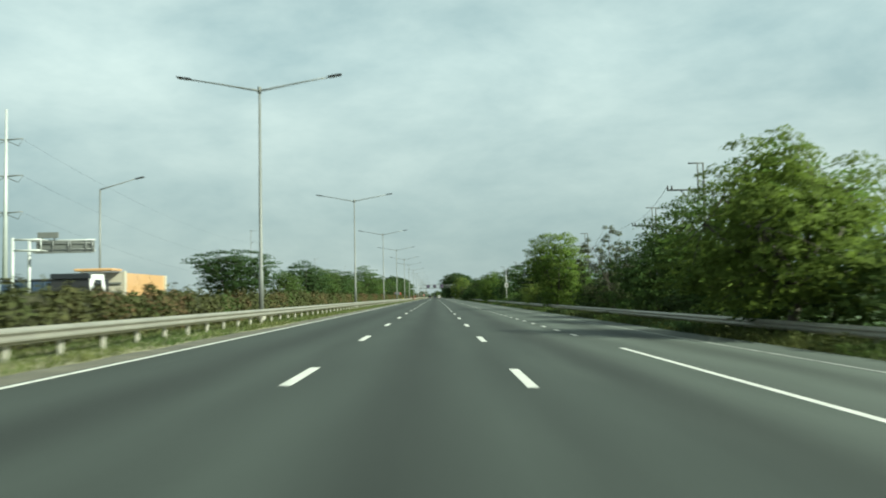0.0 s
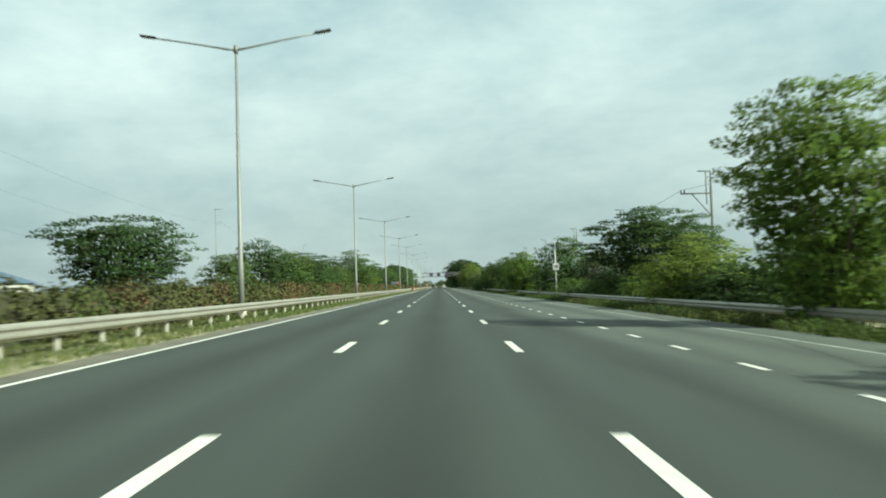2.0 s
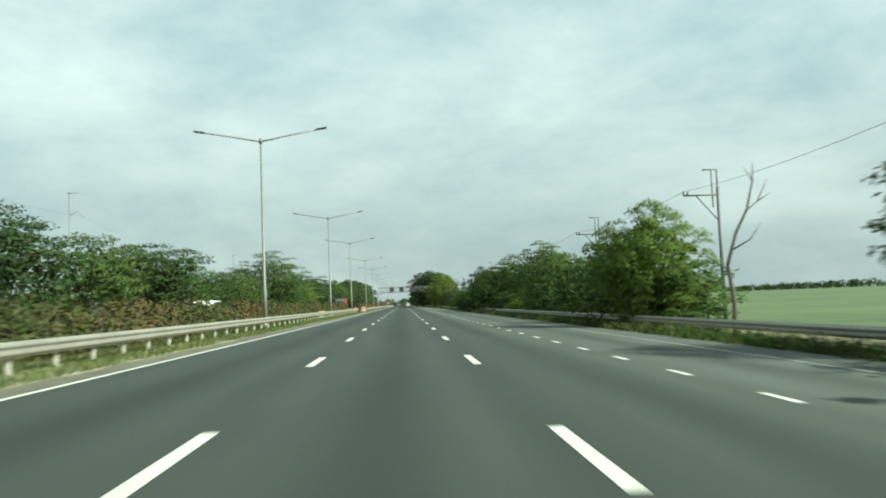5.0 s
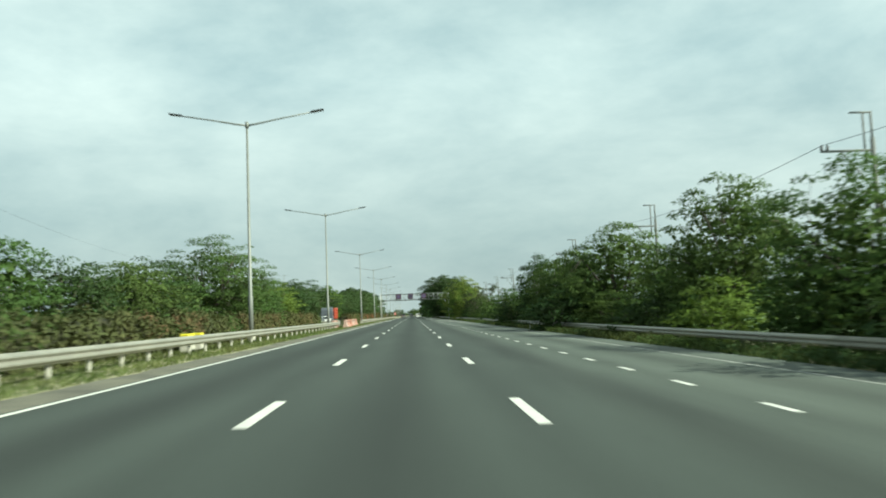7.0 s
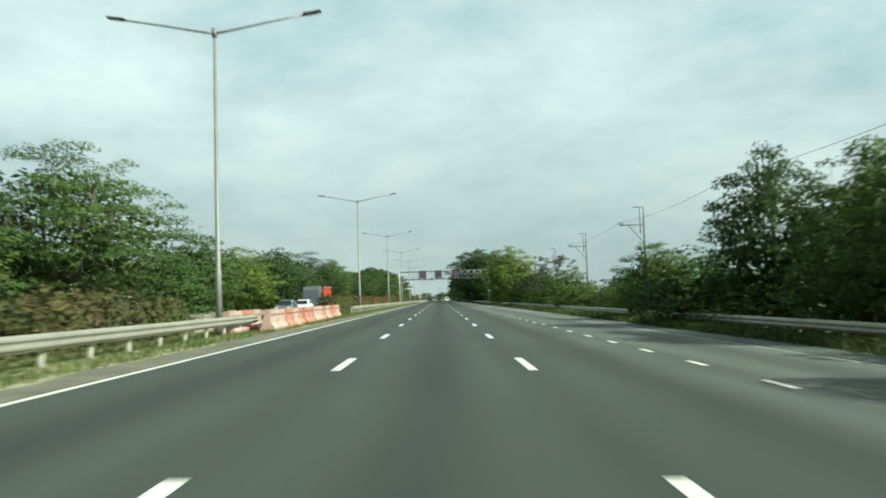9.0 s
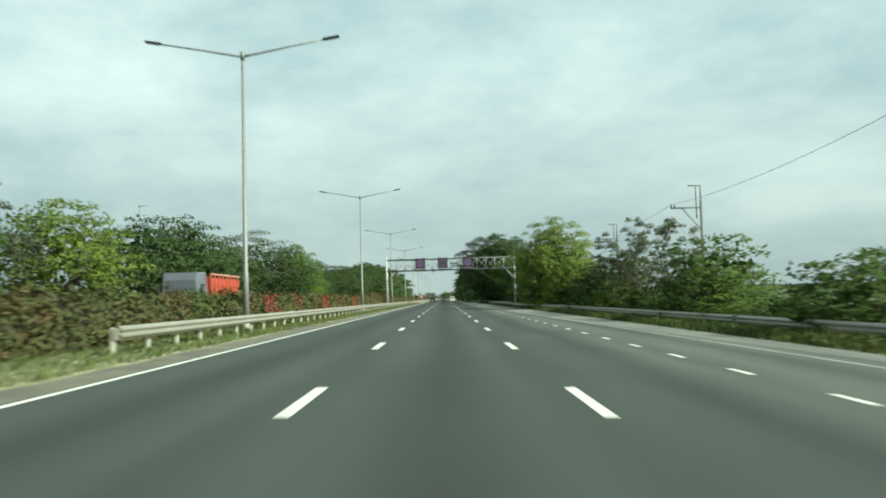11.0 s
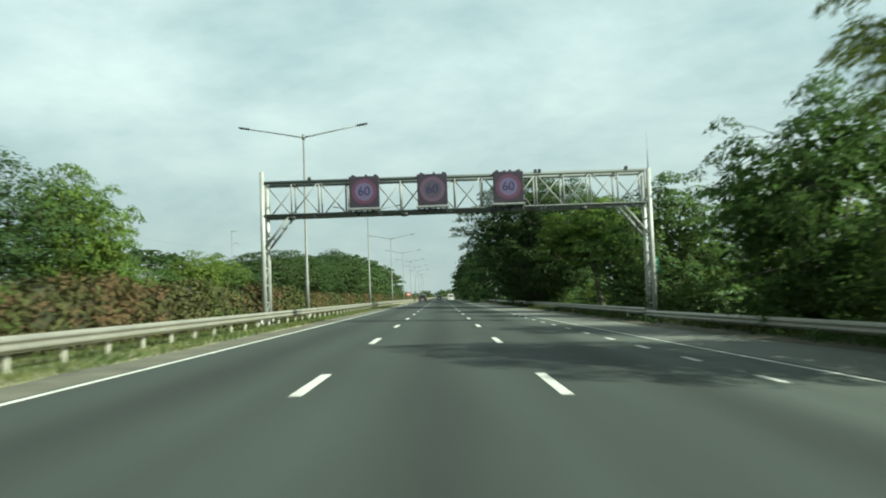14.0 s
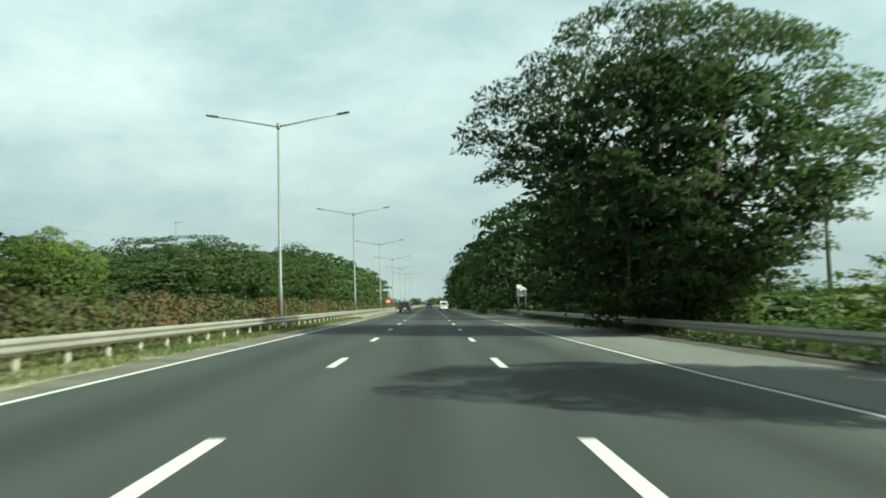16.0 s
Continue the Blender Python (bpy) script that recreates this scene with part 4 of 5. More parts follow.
def gantry():
    g = tagged(new("sign_gantry"), "galvanised steel truss gantry spanning the carriageway", "gantry")
    g.matrix_basis = pose(0, GY, 0)
    x0, x1, z0, z1, d = -8.35, 10.5, 5.55, 7.2, 1.15
    for yy in (0, d):
        for z in (z0, z1):
            part("chord", tube_mesh("chord", [([(x0, yy, z), (x1, yy, z)], [0.085, 0.085])], M_CHORD, 8), g)
    n = 14
    dx = (x1 - x0) / n
    for yy in (0, d):
        for i in range(n + 1):
            x = x0 + i * dx
            part("strut", tube_mesh("strut", [([(x, yy, z0), (x, yy, z1)], [0.045, 0.045])], M_STEEL, 6), g)
            if i < n:
                a, b = (z0, z1) if i % 2 else (z1, z0)
                part("brace", tube_mesh("brace", [([(x, yy, a), (x + dx, yy, b)] if yy == 0 else [(x, yy, b), (x + dx, yy, a)], [0.035, 0.035])], M_STEEL, 6), g)
    for i in range(n + 1):
        x = x0 + i * dx
        for z in (z0, z1):
            part("cross_tie", tube_mesh("cross_tie", [([(x, 0, z), (x, d, z)], [0.04, 0.04])], M_STEEL, 6), g)
    for x, gz, s in ((-8.45, 0.1, 1), (10.7, -0.6, -1)):
        for yy in (0, d):
            part("leg", tube_mesh("leg", [([(x, yy, gz), (x, yy, 7.75 if s > 0 and yy == 0 else 7.3)], [0.125, 0.11])], M_PALE_STEEL, 12), g, "pale galvanised leg")
            part("knee_brace", tube_mesh("knee_brace", [([(x + s * 0.05, yy, 3.95), (x + s * 1.35, yy, z0)], [0.065, 0.065])], M_STEEL, 8), g)
            bm = bmesh.new()
            for w in range(4):
                box(bm, (0.1, -0.012, 0), (0.24, 0.012, 0.4), 0, pose(x, yy, gz + 0.18, 0, 0, 45 + 90 * w))
            part("gusset", bm_mesh("gusset", bm, M_PALE_STEEL), g)
        zz, k = gz + 0.35, 0
        while zz < z1 - 0.9:
            part("lacing", tube_mesh("lacing", [([(x, 0, zz + (0.85 if k % 2 else 0)), (x, d, zz + (0 if k % 2 else 0.85))], [0.035, 0.035])], M_STEEL, 6), g)
            part("rung", tube_mesh("rung", [([(x, 0, zz), (x, d, zz)], [0.04, 0.04])], M_PALE_STEEL, 6), g)
            zz += 0.85
            k += 1
        for zz in (4.45, 5.0):
            part("knee_tie", tube_mesh("knee_tie", [([(x + s * (zz - 3.95) * 0.82, 0, zz), (x + s * (zz - 3.95) * 0.82, d, zz)], [0.04, 0.04])], M_STEEL, 6), g)
        bm = bmesh.new()
        box(bm, (x - 0.45, -0.35, gz - 0.25), (x + 0.45, d + 0.35, gz + 0.18), 0.03)
        part("footing", bm_mesh("footing", bm, M_CONCRETE), g, "pale concrete footing")
    for x in (-6.1, -3.9, -2.8, -0.5, 0.6, 3.2, 3.55, 4.2, 5.1, 5.3, 9.6):
        bm = bmesh.new()
        box(bm, (x - 0.07, -0.1, z1 + 0.04), (x + 0.07, 0.1, z1 + 0.22), 0.015)
        part("clamp", bm_mesh("clamp", bm, M_DARK), g, "dark clamp")
        bm = bmesh.new()
        box(bm, (x + 0.13, -0.12, z0 - 0.16), (x + 0.27, 0.12, z0 + 0.02), 0.015)
        part("clamp", bm_mesh("clamp", bm, M_DARK), g, "dark clamp")
    for x in (-7.0, -1.45, 2.95, 7.4):  # cable boxes hung under the lower chord
        part("cable_box", tube_mesh("cable_box", [([(x - 0.2, 0, z0 - 0.13), (x - 0.13, 0, z0 - 0.13), (x + 0.13, 0, z0 - 0.13), (x + 0.2, 0, z0 - 0.13)], [0.03, 0.11, 0.11, 0.03])], M_DARK, 9), g, "dark cable box")
    part("conduit", tube_mesh("conduit", [([(x0, -0.11, z0 + 0.05), (x1, -0.11, z0 + 0.05)], [0.03, 0.03])], M_CHORD, 6), g)
    part("conduit", tube_mesh("conduit", [([(x0, d * 0.45, z0 - 0.02), (x1, d * 0.45, z0 - 0.02)], [0.045, 0.045])], M_CHORD, 6), g)
    part("lamp_arm", tube_mesh("lamp_arm", [([(10.7, 0, 6.0), (11.0, -0.1, 6.05)], [0.03, 0.03])], M_STEEL, 6), g)
    bm = bmesh.new()
    box(bm, (-0.16, -0.12, -0.06), (0.16, 0.12, 0.06), 0.02, pose(11.1, -0.12, 6.1, 0, -25, 0))
    part("floodlight", bm_mesh("floodlight", bm, M_DARK), g, "small dark floodlight")
    part("antenna", tube_mesh("antenna", [([(10.7, 0, 7.2), (10.7, 0, 9.1)], [0.025, 0.012])], M_STEEL, 6), g)
    return g


def speed_sign(x, bright):
    s = tagged(new("speed_sign"), "square dark electronic speed limit sign showing 60", "electronic sign", "speed signs on the gantry")
    s.matrix_basis = pose(x, GY - 0.32, 6.57)
    bm = bmesh.new()
    box(bm, (-0.74, -0.02, -0.76), (0.74, 0.22, 0.76), 0.03)
    part("housing", bm_mesh("housing", bm, M_LED), s, "dark sign housing")
    V, F = [], []
    for k in range(40):
        w = 2 * math.pi * k / 40
        for r in (0.62, 0.44):
            V.append((r * math.cos(w), -0.028, r * math.sin(w)))
    for k in range(40):
        k2 = (k + 1) % 40
        F.append((2 * k, 2 * k + 1, 2 * k2 + 1, 2 * k2))
    part("ring", mesh_of("ring", V, F, M_RING if bright else M_DIM), s, "faintly glowing red ring")
    V = [(0, -0.026, 0)] + [(0.44 * math.cos(2 * math.pi * k / 40), -0.026, 0.44 * math.sin(2 * math.pi * k / 40)) for k in range(40)]
    part("dial", mesh_of("dial", V, [(0, k + 1, (k + 1) % 40 + 1) for k in range(40)], M_DIAL if bright else M_DIM2), s, "pale dial")
    cu = bpy.data.curves.new("digits", "FONT")
    cu.body, cu.size, cu.align_x, cu.align_y, cu.extrude = "60", 0.62, "CENTER", "CENTER", 0.004
    cu.materials.append(M_DIGIT)
    part("figure", cu, s, "dark digits 60", pose(0, -0.036, 0, 90, 0, 0))
    bm = bmesh.new()
    box(bm, (-0.8, -0.1, -0.9), (0.8, 0.35, -0.80), 0.01)
    part("walkway", bm_mesh("walkway", bm, M_STEEL), s)
    for k in range(6):  # fittings that hold the sign on the lower chord
        bm = bmesh.new()
        box(bm, (-0.72 + 0.27 * k, 0.02, -1.06 - 0.03 * (k % 3)), (-0.64 + 0.27 * k, 0.14, -0.905), 0.01)
        part("bracket", bm_mesh("bracket", bm, M_DARK), s, "dark bracket")
    for x in (-0.55, 0.1, 0.55):
        bm = bmesh.new()
        box(bm, (x - 0.06, 0.02, 0.765), (x + 0.06, 0.16, 0.84), 0.01)
        part("lug", bm_mesh("lug", bm, M_DARK), s, "dark lifting lug")
    return s


M_DIM = glow("led_ring_dim", (0.06, 0.035, 0.06), 0.25)
M_DIAL = glow("led_dial", (0.066, 0.055, 0.105), 0.3)
M_DIM2 = glow("led_dial_dim", (0.035, 0.03, 0.045), 0.25)
gantry()
km = tagged(new("kilometre_sign"), "small green distance marker on a thin steel post", "road sign")
km.matrix_basis = pose(11.3, GY + 1.7, -0.2)
part("post", tube_mesh("post", [([(0, 0.04, -0.2), (0, 0.04, 3.2)], [0.035, 0.035])], M_STEEL, 8), km)
bm = bmesh.new()
box(bm, (-0.17, -0.012, 2.3), (0.17, 0.012, 3.15), 0.006)
panel = part("panel", bm_mesh("panel", bm, material("green_enamel", (0.02, 0.17, 0.10), 0.5)), km, "green enamelled panel")
for z in (2.45, 2.72, 2.98):
    bm = bmesh.new()
    box(bm, (-0.07, -0.018, z - 0.07), (0.07, -0.0125, z + 0.07), 0)
    part("text_bar", bm_mesh("text_bar", bm, M_CONCRETE), panel, "white bar of writing")
speed_sign(-3.38, True)
speed_sign(-0.03, False)
speed_sign(3.71, True)


# ---- utility poles and cables on the field side ----
def utility_pole():
    u = new("utility_pole")
    part("pole", tube_mesh("pole", [([(0, 0, -1.2), (0, 0, 9.6)], [0.17, 0.11])], M_UTIL, 9), u)
    part("top_rod", tube_mesh("top_rod", [([(-0.42, 0, 8.0), (-0.42, 0, 10.9)], [0.05, 0.05])], M_UTIL, 6), u)
    part("top_rod", tube_mesh("top_rod", [([(0, 0, 9.0), (0, 0, 10.9)], [0.06, 0.06])], M_UTIL, 6), u)
    part("top_arm", tube_mesh("top_arm", [([(0.05, 0, 10.9), (-1.1, 0, 10.9)], [0.05, 0.05])], M_UTIL, 6), u)
    part("cross_arm", tube_mesh("cross_arm", [([(0.1, 0, 8.95), (-2.7, 0, 8.95)], [0.07, 0.06])], M_UTIL, 6), u)
    part("brace", tube_mesh("brace", [([(0, 0, 6.9), (-1.7, 0, 8.92)], [0.045, 0.045])], M_UTIL, 6), u)
    for x in (-2.65, -2.35):
        part("insulator", tube_mesh("insulator", [([(x, 0, 8.98), (x, 0, 9.08), (x, 0, 9.1), (x, 0, 9.2), (x, 0, 9.22), (x, 0, 9.3)], [0.04, 0.09, 0.05, 0.09, 0.05, 0.03])], M_DARK, 7), u, "dark insulator")
    return u


UP = [(20.1, 59), (25.0, 90), (24.3, 127), (25.0, 164), (24.6, 199.3), (23.8, 234), (23.2, 269), (22.8, 304), (22.7, 338), (23.0, 375), (23.6, 413), (24, 450), (24, 487)]
pole0 = tagged(utility_pole(), "slim grey utility pole with a braced side arm", "utility pole", "utility poles beside the field")
for k, (x, y) in enumerate(UP):
    placed(pole0, pose(x, y, -0.3), k == 0)


def cable(a, b, sag, r, label):
    pts = [Vector(a).lerp(Vector(b), i / 14) - Vector((0, 0, sag * 4 * (i / 14) * (1 - i / 14))) for i in range(15)]
    return tagged(new("power_cable", tube_mesh("power_cable", [(pts, [r] * 15)], M_DARK, 4)), label, "cable")


for (xa, ya), (xb, yb) in zip(UP, UP[1:]):
    cable((xa - 2.65, ya, 8.95), (xb - 2.65, yb, 8.95), 0.5, 0.015, "thin black power cable strung between the utility poles")


# ---- power line far beyond the opposite carriageway ----
M_MAST = material("white_painted_steel", (0.42, 0.44, 0.43), 0.45, 0.1, vary=0.1, bump=0.02)


def steel_mast(h):
    t = new("power_mast")
    part("mast", tube_mesh("mast", [([(0, 0, -1), (0, 0, h)], [0.5 if h > 32 else 0.16, 0.2 if h > 32 else 0.11])], M_MAST if h > 32 else M_POLE, 12), t)
    for z in (h - 5.5, h - 12, h - 18.5) if h > 32 else ():
        for s in (-1, 1):
            part("cross_arm", tube_mesh("cross_arm", [([(0, 0, z), (s * 3.0, 0, z + 0.2)], [0.14, 0.08]), ([(0, 0, z - 0.1), (s * 2.2, 0, z - 1.1), (s * 3.0, 0, z + 0.1)], [0.07, 0.07, 0.05])], M_POLE, 6), t)
    if h <= 32:
        part("cross_arm", tube_mesh("cross_arm", [([(-0.4, 0, h - 0.3), (2.4, 0, h - 0.2)], [0.09, 0.06]), ([(0, 0, h - 5.2), (1.6, 0, h - 4.2), (3.0, 0, h - 5.6)], [0.06, 0.06, 0.05])], M_POLE, 6), t)
    return t


MASTS = [(-75, 144, 36), (-71, 318, 28.5), (-73, 500, 26), (-75, -40, 36), (-75, 683, 28)]
for k, (x, y, h) in enumerate(MASTS):
    mast = tagged(steel_mast(h), "tall white steel power mast with three pairs of arms" if h > 32 else "slim grey power mast with a short side arm", "power mast", "power masts")
    mast.matrix_basis = pose(x, y, 0)
for (xa, ya, ha), (xb, yb, hb) in ((MASTS[3], MASTS[0]), (MASTS[0], MASTS[1]), (MASTS[1], MASTS[2]), (MASTS[2], MASTS[4])):
    for d in (5.5, 12, 18.5):
        cable((xa + 3, ya, ha - d), (xb + 3, yb, hb - d), 3.5, 0.013, "high voltage cable between the power masts")


# ---- single-arm lamps of the opposite carriageway ----
def single_lamp():
    l = new("street_lamp")
    part("pole", tube_mesh("pole", [([(0, 0, -0.2), (0, 0, 11.4)], [0.12, 0.07])], M_POLE, 9), l)
    arm = part("arm", tube_mesh("arm", [([(0, 0, 11.4), (0.6, 0, 11.55), (3.2, 0, 12.3)], [0.06, 0.05, 0.035])], M_POLE, 6), l)
    bm = bmesh.new()
    box(bm, (-0.4, -0.14, -0.05), (0.4, 0.14, 0.06), 0.03, pose(3.5, 0, 12.36, 0, -12, 0))
    part("lamp_head", bm_mesh("lamp_head", bm, M_DARK), arm, "dark lamp head")
    return l


lamp_b = tagged(single_lamp(), "grey single-arm street lamp of the opposite carriageway", "street lamp", "opposite street lamps")
lamp_b.matrix_basis = pose(-29.2, 72.5, 0)


# ---- camera post on the verge ----
M_WHITE = material("white_enamel", (0.72, 0.72, 0.70), 0.4, vary=0.08, bump=0.02)
M_CABINET = material("weathered_cabinet_paint", (0.36, 0.36, 0.34), 0.55, vary=0.15, scale=3, fine=20, bump=0.03)
M_PRINT = material("faded_dark_print", (0.10, 0.085, 0.08), 0.6)
cctv = tagged(new("camera_post"), "white roadside post with cameras and a warning box", "camera post")
cctv.matrix_basis = pose(13.0, 145.2, -0.4)
part("pole", tube_mesh("pole", [([(0, 0, -0.3), (0, 0, 6.1)], [0.09, 0.075])], M_CABINET, 10), cctv)
bm = bmesh.new()
box(bm, (-0.33, -0.3, 3.0), (0.33, 0.0, 3.75), 0.02)
cbox = part("cabinet", bm_mesh("cabinet", bm, M_CABINET), cctv, "dull white cabinet")
bm = bmesh.new()
box(bm, (-0.12, -0.312, 3.25), (0.22, -0.303, 3.55), 0.0)
part("warning_panel", bm_mesh("warning_panel", bm, M_PRINT), cbox, "faded dark panel")
for x, z in ((0.32, 6.0), (-0.2, 5.7), (0.25, 5.55)):
    bm = bmesh.new()
    box(bm, (x - 0.13, -0.3, z - 0.1), (x + 0.13, 0.15, z + 0.1), 0.03)
    part("video_camera", bm_mesh("video_camera", bm, M_DARK), cctv, "dark camera housing")
part("side_bar", tube_mesh("side_bar", [([(-0.25, 0, 5.75), (0.4, 0, 5.85)], [0.03, 0.03])], M_DARK, 6), cctv)

# ---- board on two legs by the rail ----
board = tagged(new("road_sign"), "white road sign board on two posts", "road sign")
board.matrix_basis = pose(10.5, 530, -0.4)
bm = bmesh.new()
box(bm, (-0.55, -0.03, 2.3), (0.55, 0.03, 3.6), 0.01)
part("panel", bm_mesh("panel", bm, M_WHITE), board)
for x in (-0.4, 0.4):
    part("post", tube_mesh("post", [([(x, 0.06, -0.3), (x, 0.06, 3.5)], [0.045, 0.045])], M_STEEL, 8), board)
    bm = bmesh.new()
    box(bm, (x * 0.3 - 0.2, -0.036, 2.8), (x * 0.3 + 0.2, -0.031, 2.9), 0)
    part("text_bar", bm_mesh("text_bar", bm, M_DARK), board, "dark bar of unreadable writing")
redsign = tagged(new("warning_sign"), "red and white warning sign on the median", "road sign")
redsign.matrix_basis = pose(-8.2, 604, 0.2)
bm = bmesh.new()
box(bm, (-0.5, -0.03, 1.5), (0.5, 0.03, 2.4), 0.01)
part("panel", bm_mesh("panel", bm, material("red_sign", (0.5, 0.07, 0.04), 0.5)), redsign)
bm = bmesh.new()
box(bm, (-0.36, -0.04, 1.8), (0.36, -0.034, 2.05), 0)
part("band", bm_mesh("band", bm, M_WHITE), redsign, "white band")
for x in (-0.3, 0.3):
    part("post", tube_mesh("post", [([(x, 0.06, -0.2), (x, 0.06, 2.3)], [0.04, 0.04])], M_STEEL, 8), redsign)


# ---- plastic barriers closing the median opening ----
M_ORANGE = material("faded_orange_plastic", (0.32, 0.10, 0.06), 0.6, vary=0.2, scale=1.6, fine=12, second=(0.35, 0.17, 0.125), bump=0.05)
M_PINK = material("bleached_pink_plastic", (0.35, 0.205, 0.17), 0.6, vary=0.2, scale=1.6, fine=12, second=(0.38, 0.28, 0.24), bump=0.05)


def barrier(mat):
    b = new("plastic_barrier")
    pr = [(-0.30, 0.0), (-0.30, 0.18), (-0.15, 0.38), (-0.11, 0.92), (0.11, 0.92), (0.15, 0.38), (0.30, 0.18), (0.30, 0.0)]
    part("body", mesh_of("body", *extrude_y(pr, [0, 0.04, 1.93, 1.97], True), mat), b)
    for k in range(4):
        bm = bmesh.new()
        box(bm, (0.118, 0.22 + 0.45 * k, 0.66), (0.142, 0.38 + 0.45 * k, 0.74), 0.004)
        part("slot", bm_mesh("slot", bm, M_DARK), b, "dark moulded slot")
    return b


BAR = [tagged(barrier(M_ORANGE), "weathered orange plastic road barrier in a row", "road barrier", "barrier row"),
       tagged(barrier(M_PINK), "sun-bleached pinkish plastic road barrier in a row", "road barrier", "barrier row")]
seen, order = set(), (1, 0, 1, 1, 1, 0, 1, 0, 0, 0, 1, 1, 0, 1, 0, 0, 1, 1)
for k, i in enumerate(order):
    y = (280.4 if k < 3 else 276.5) + 2.02 * k
    x = -8.05 if k < 3 else -6.95 - 0.055 * (k - 3)
    placed(BAR[i], pose(x, y, 0.15, 0, 0, 1.5 + (k * 37 % 5 - 2)), i not in seen)
    seen.add(i)

def small_box(parent, name, lo, hi, mat, bevel=0.01, label=""):
    bm = bmesh.new()
    box(bm, lo, hi, bevel)
    return part(name, bm_mesh(name, bm, mat), parent, label)


# ---- concrete blocks behind the median rail ----
M_YELLOW = material("yellow_road_paint", (0.55, 0.48, 0.03), 0.6, vary=0.2, bump=0.05)
for y, l in ((226.2, 0.95), (228.1, 0.5)):
    blk = tagged(new("concrete_block"), "pale concrete block with a yellow painted top behind the guardrail", "concrete block", "median blocks")
    blk.matrix_basis = pose(-8.55, y, 0.15)
    small_box(blk, "body", (-0.18, 0, 0), (0.18, l, 0.66), M_CONCRETE, 0.03)
    small_box(blk, "cap", (-0.17, 0.01, 0.661), (0.17, l - 0.01, 0.77), M_YELLOW, 0.02, "yellow painted top")

# ---- a fallen strip beside the far rail ----
bm = bmesh.new()
box(bm, (-0.05, 0, -0.012), (0.05, 1.7, 0.012), 0.004)
tagged(new("fallen_strip", bm_mesh("fallen_strip", bm, M_WHITE)), "white metal strip leaning against the guardrail", "metal strip").matrix_basis = pose(9.86, 261.4, -0.28, 10, 0, 174)

# ---- bare tree ----
dead = tagged(new("dead_tree"), "bare forked dead tree without leaves", "tree")
dead.matrix_basis = pose(14.6, 173.4, -0.8)
part("trunk", tube_mesh("trunk", [([(0, 0, -0.4), (0.1, 0, 1.6), (-0.1, 0, 3.2), (0.35, 0, 4.6), (0.9, 0, 5.6), (1.25, 0, 6.9), (1.3, 0, 7.7)], [0.13, 0.10, 0.085, 0.07, 0.055, 0.035, 0.015])], M_DEAD, 7), dead)
for pts in ([(0.9, 0, 5.6), (1.5, 0.2, 6.0), (2.0, 0.2, 7.0)], [(0.2, 0, 3.9), (0.9, -0.2, 4.3), (1.4, -0.2, 5.0)], [(1.25, 0, 6.9), (0.9, 0, 7.5)], [(-0.1, 0, 3.0), (-0.7, 0.2, 3.5)],
            [(1.5, 0.2, 6.0), (2.2, 0.3, 6.4)]):
    part("branch", tube_mesh("branch", [(pts, [0.045, 0.03, 0.012][:len(pts)] if len(pts) == 3 else [0.03, 0.01])], M_DEAD, 6), dead)


# ---- vehicles ----
def glossy(name, c):
    return material(name, c, 0.3, 0.0, vary=0.06, scale=0.8, fine=5, bump=0, coat=0.6)


M_GLASS = material("tinted_glass", (0.012, 0.015, 0.017), 0.08, vary=0.1, bump=0)
M_TAIL = material("tail_lamp_red", (0.35, 0.02, 0.02), 0.25, bump=0)
M_HEAD = material("headlamp_clear", (0.6, 0.62, 0.62), 0.15, bump=0)


def wheel(parent, x, y, r=0.33, w=0.22):
    s = 1 if x > 0 else -1
    ring = [(r * 0.55, 0), (r * 0.95, 0.01), (r, 0.04), (r, w - 0.04), (r * 0.95, w - 0.01), (r * 0.55, w)]
    V, F, n = [], [], 18
    for k in range(n):
        a = 2 * math.pi * k / n
        V += [(s * (d - w / 2), q * math.cos(a), q * math.sin(a)) for q, d in ring]
    for k in range(n):
        k2 = (k + 1) % n
        F += [(k * 6 + i, k * 6 + i + 1, k2 * 6 + i + 1, k2 * 6 + i) for i in range(5)]
    wh = part("wheel", None, parent, m=pose(x, y, r))
    part("tyre", mesh_of("tyre", V, F, M_TYRE, True), wh)
    V, F = tube([(-s * w * 0.3, 0, 0), (s * w * 0.42, 0, 0)], [r * 0.56, r * 0.54], 14)
    part("rim", mesh_of("rim", V, F, M_STEEL), wh)


def shell(sections, mat, name="body"):
    """A body lofted from (y, half width, z low, z high, half width at top)."""
    V, F = [], []
    for y, w, a, b, t in sections:
        mid = a + (b - a) * 0.55
        V += [(-w * 0.94, y, a), (-w, y, a + 0.12), (-w, y, mid), (-t, y, b - 0.05), (-t + 0.07, y, b), (t - 0.07, y, b), (t, y, b - 0.05), (w, y, mid), (w, y, a + 0.12), (w * 0.94, y, a)]
    n = 10
    for j in range(len(sections) - 1):
        for i in range(n):
            i2 = (i + 1) % n
            F.append((j * n + i, (j + 1) * n + i, (j + 1) * n + i2, j * n + i2))
    F.append(tuple(range(n)))
    F.append(tuple(range((len(sections) - 1) * n, len(sections) * n))[::-1])
    return mesh_of(name, V, F, mat)


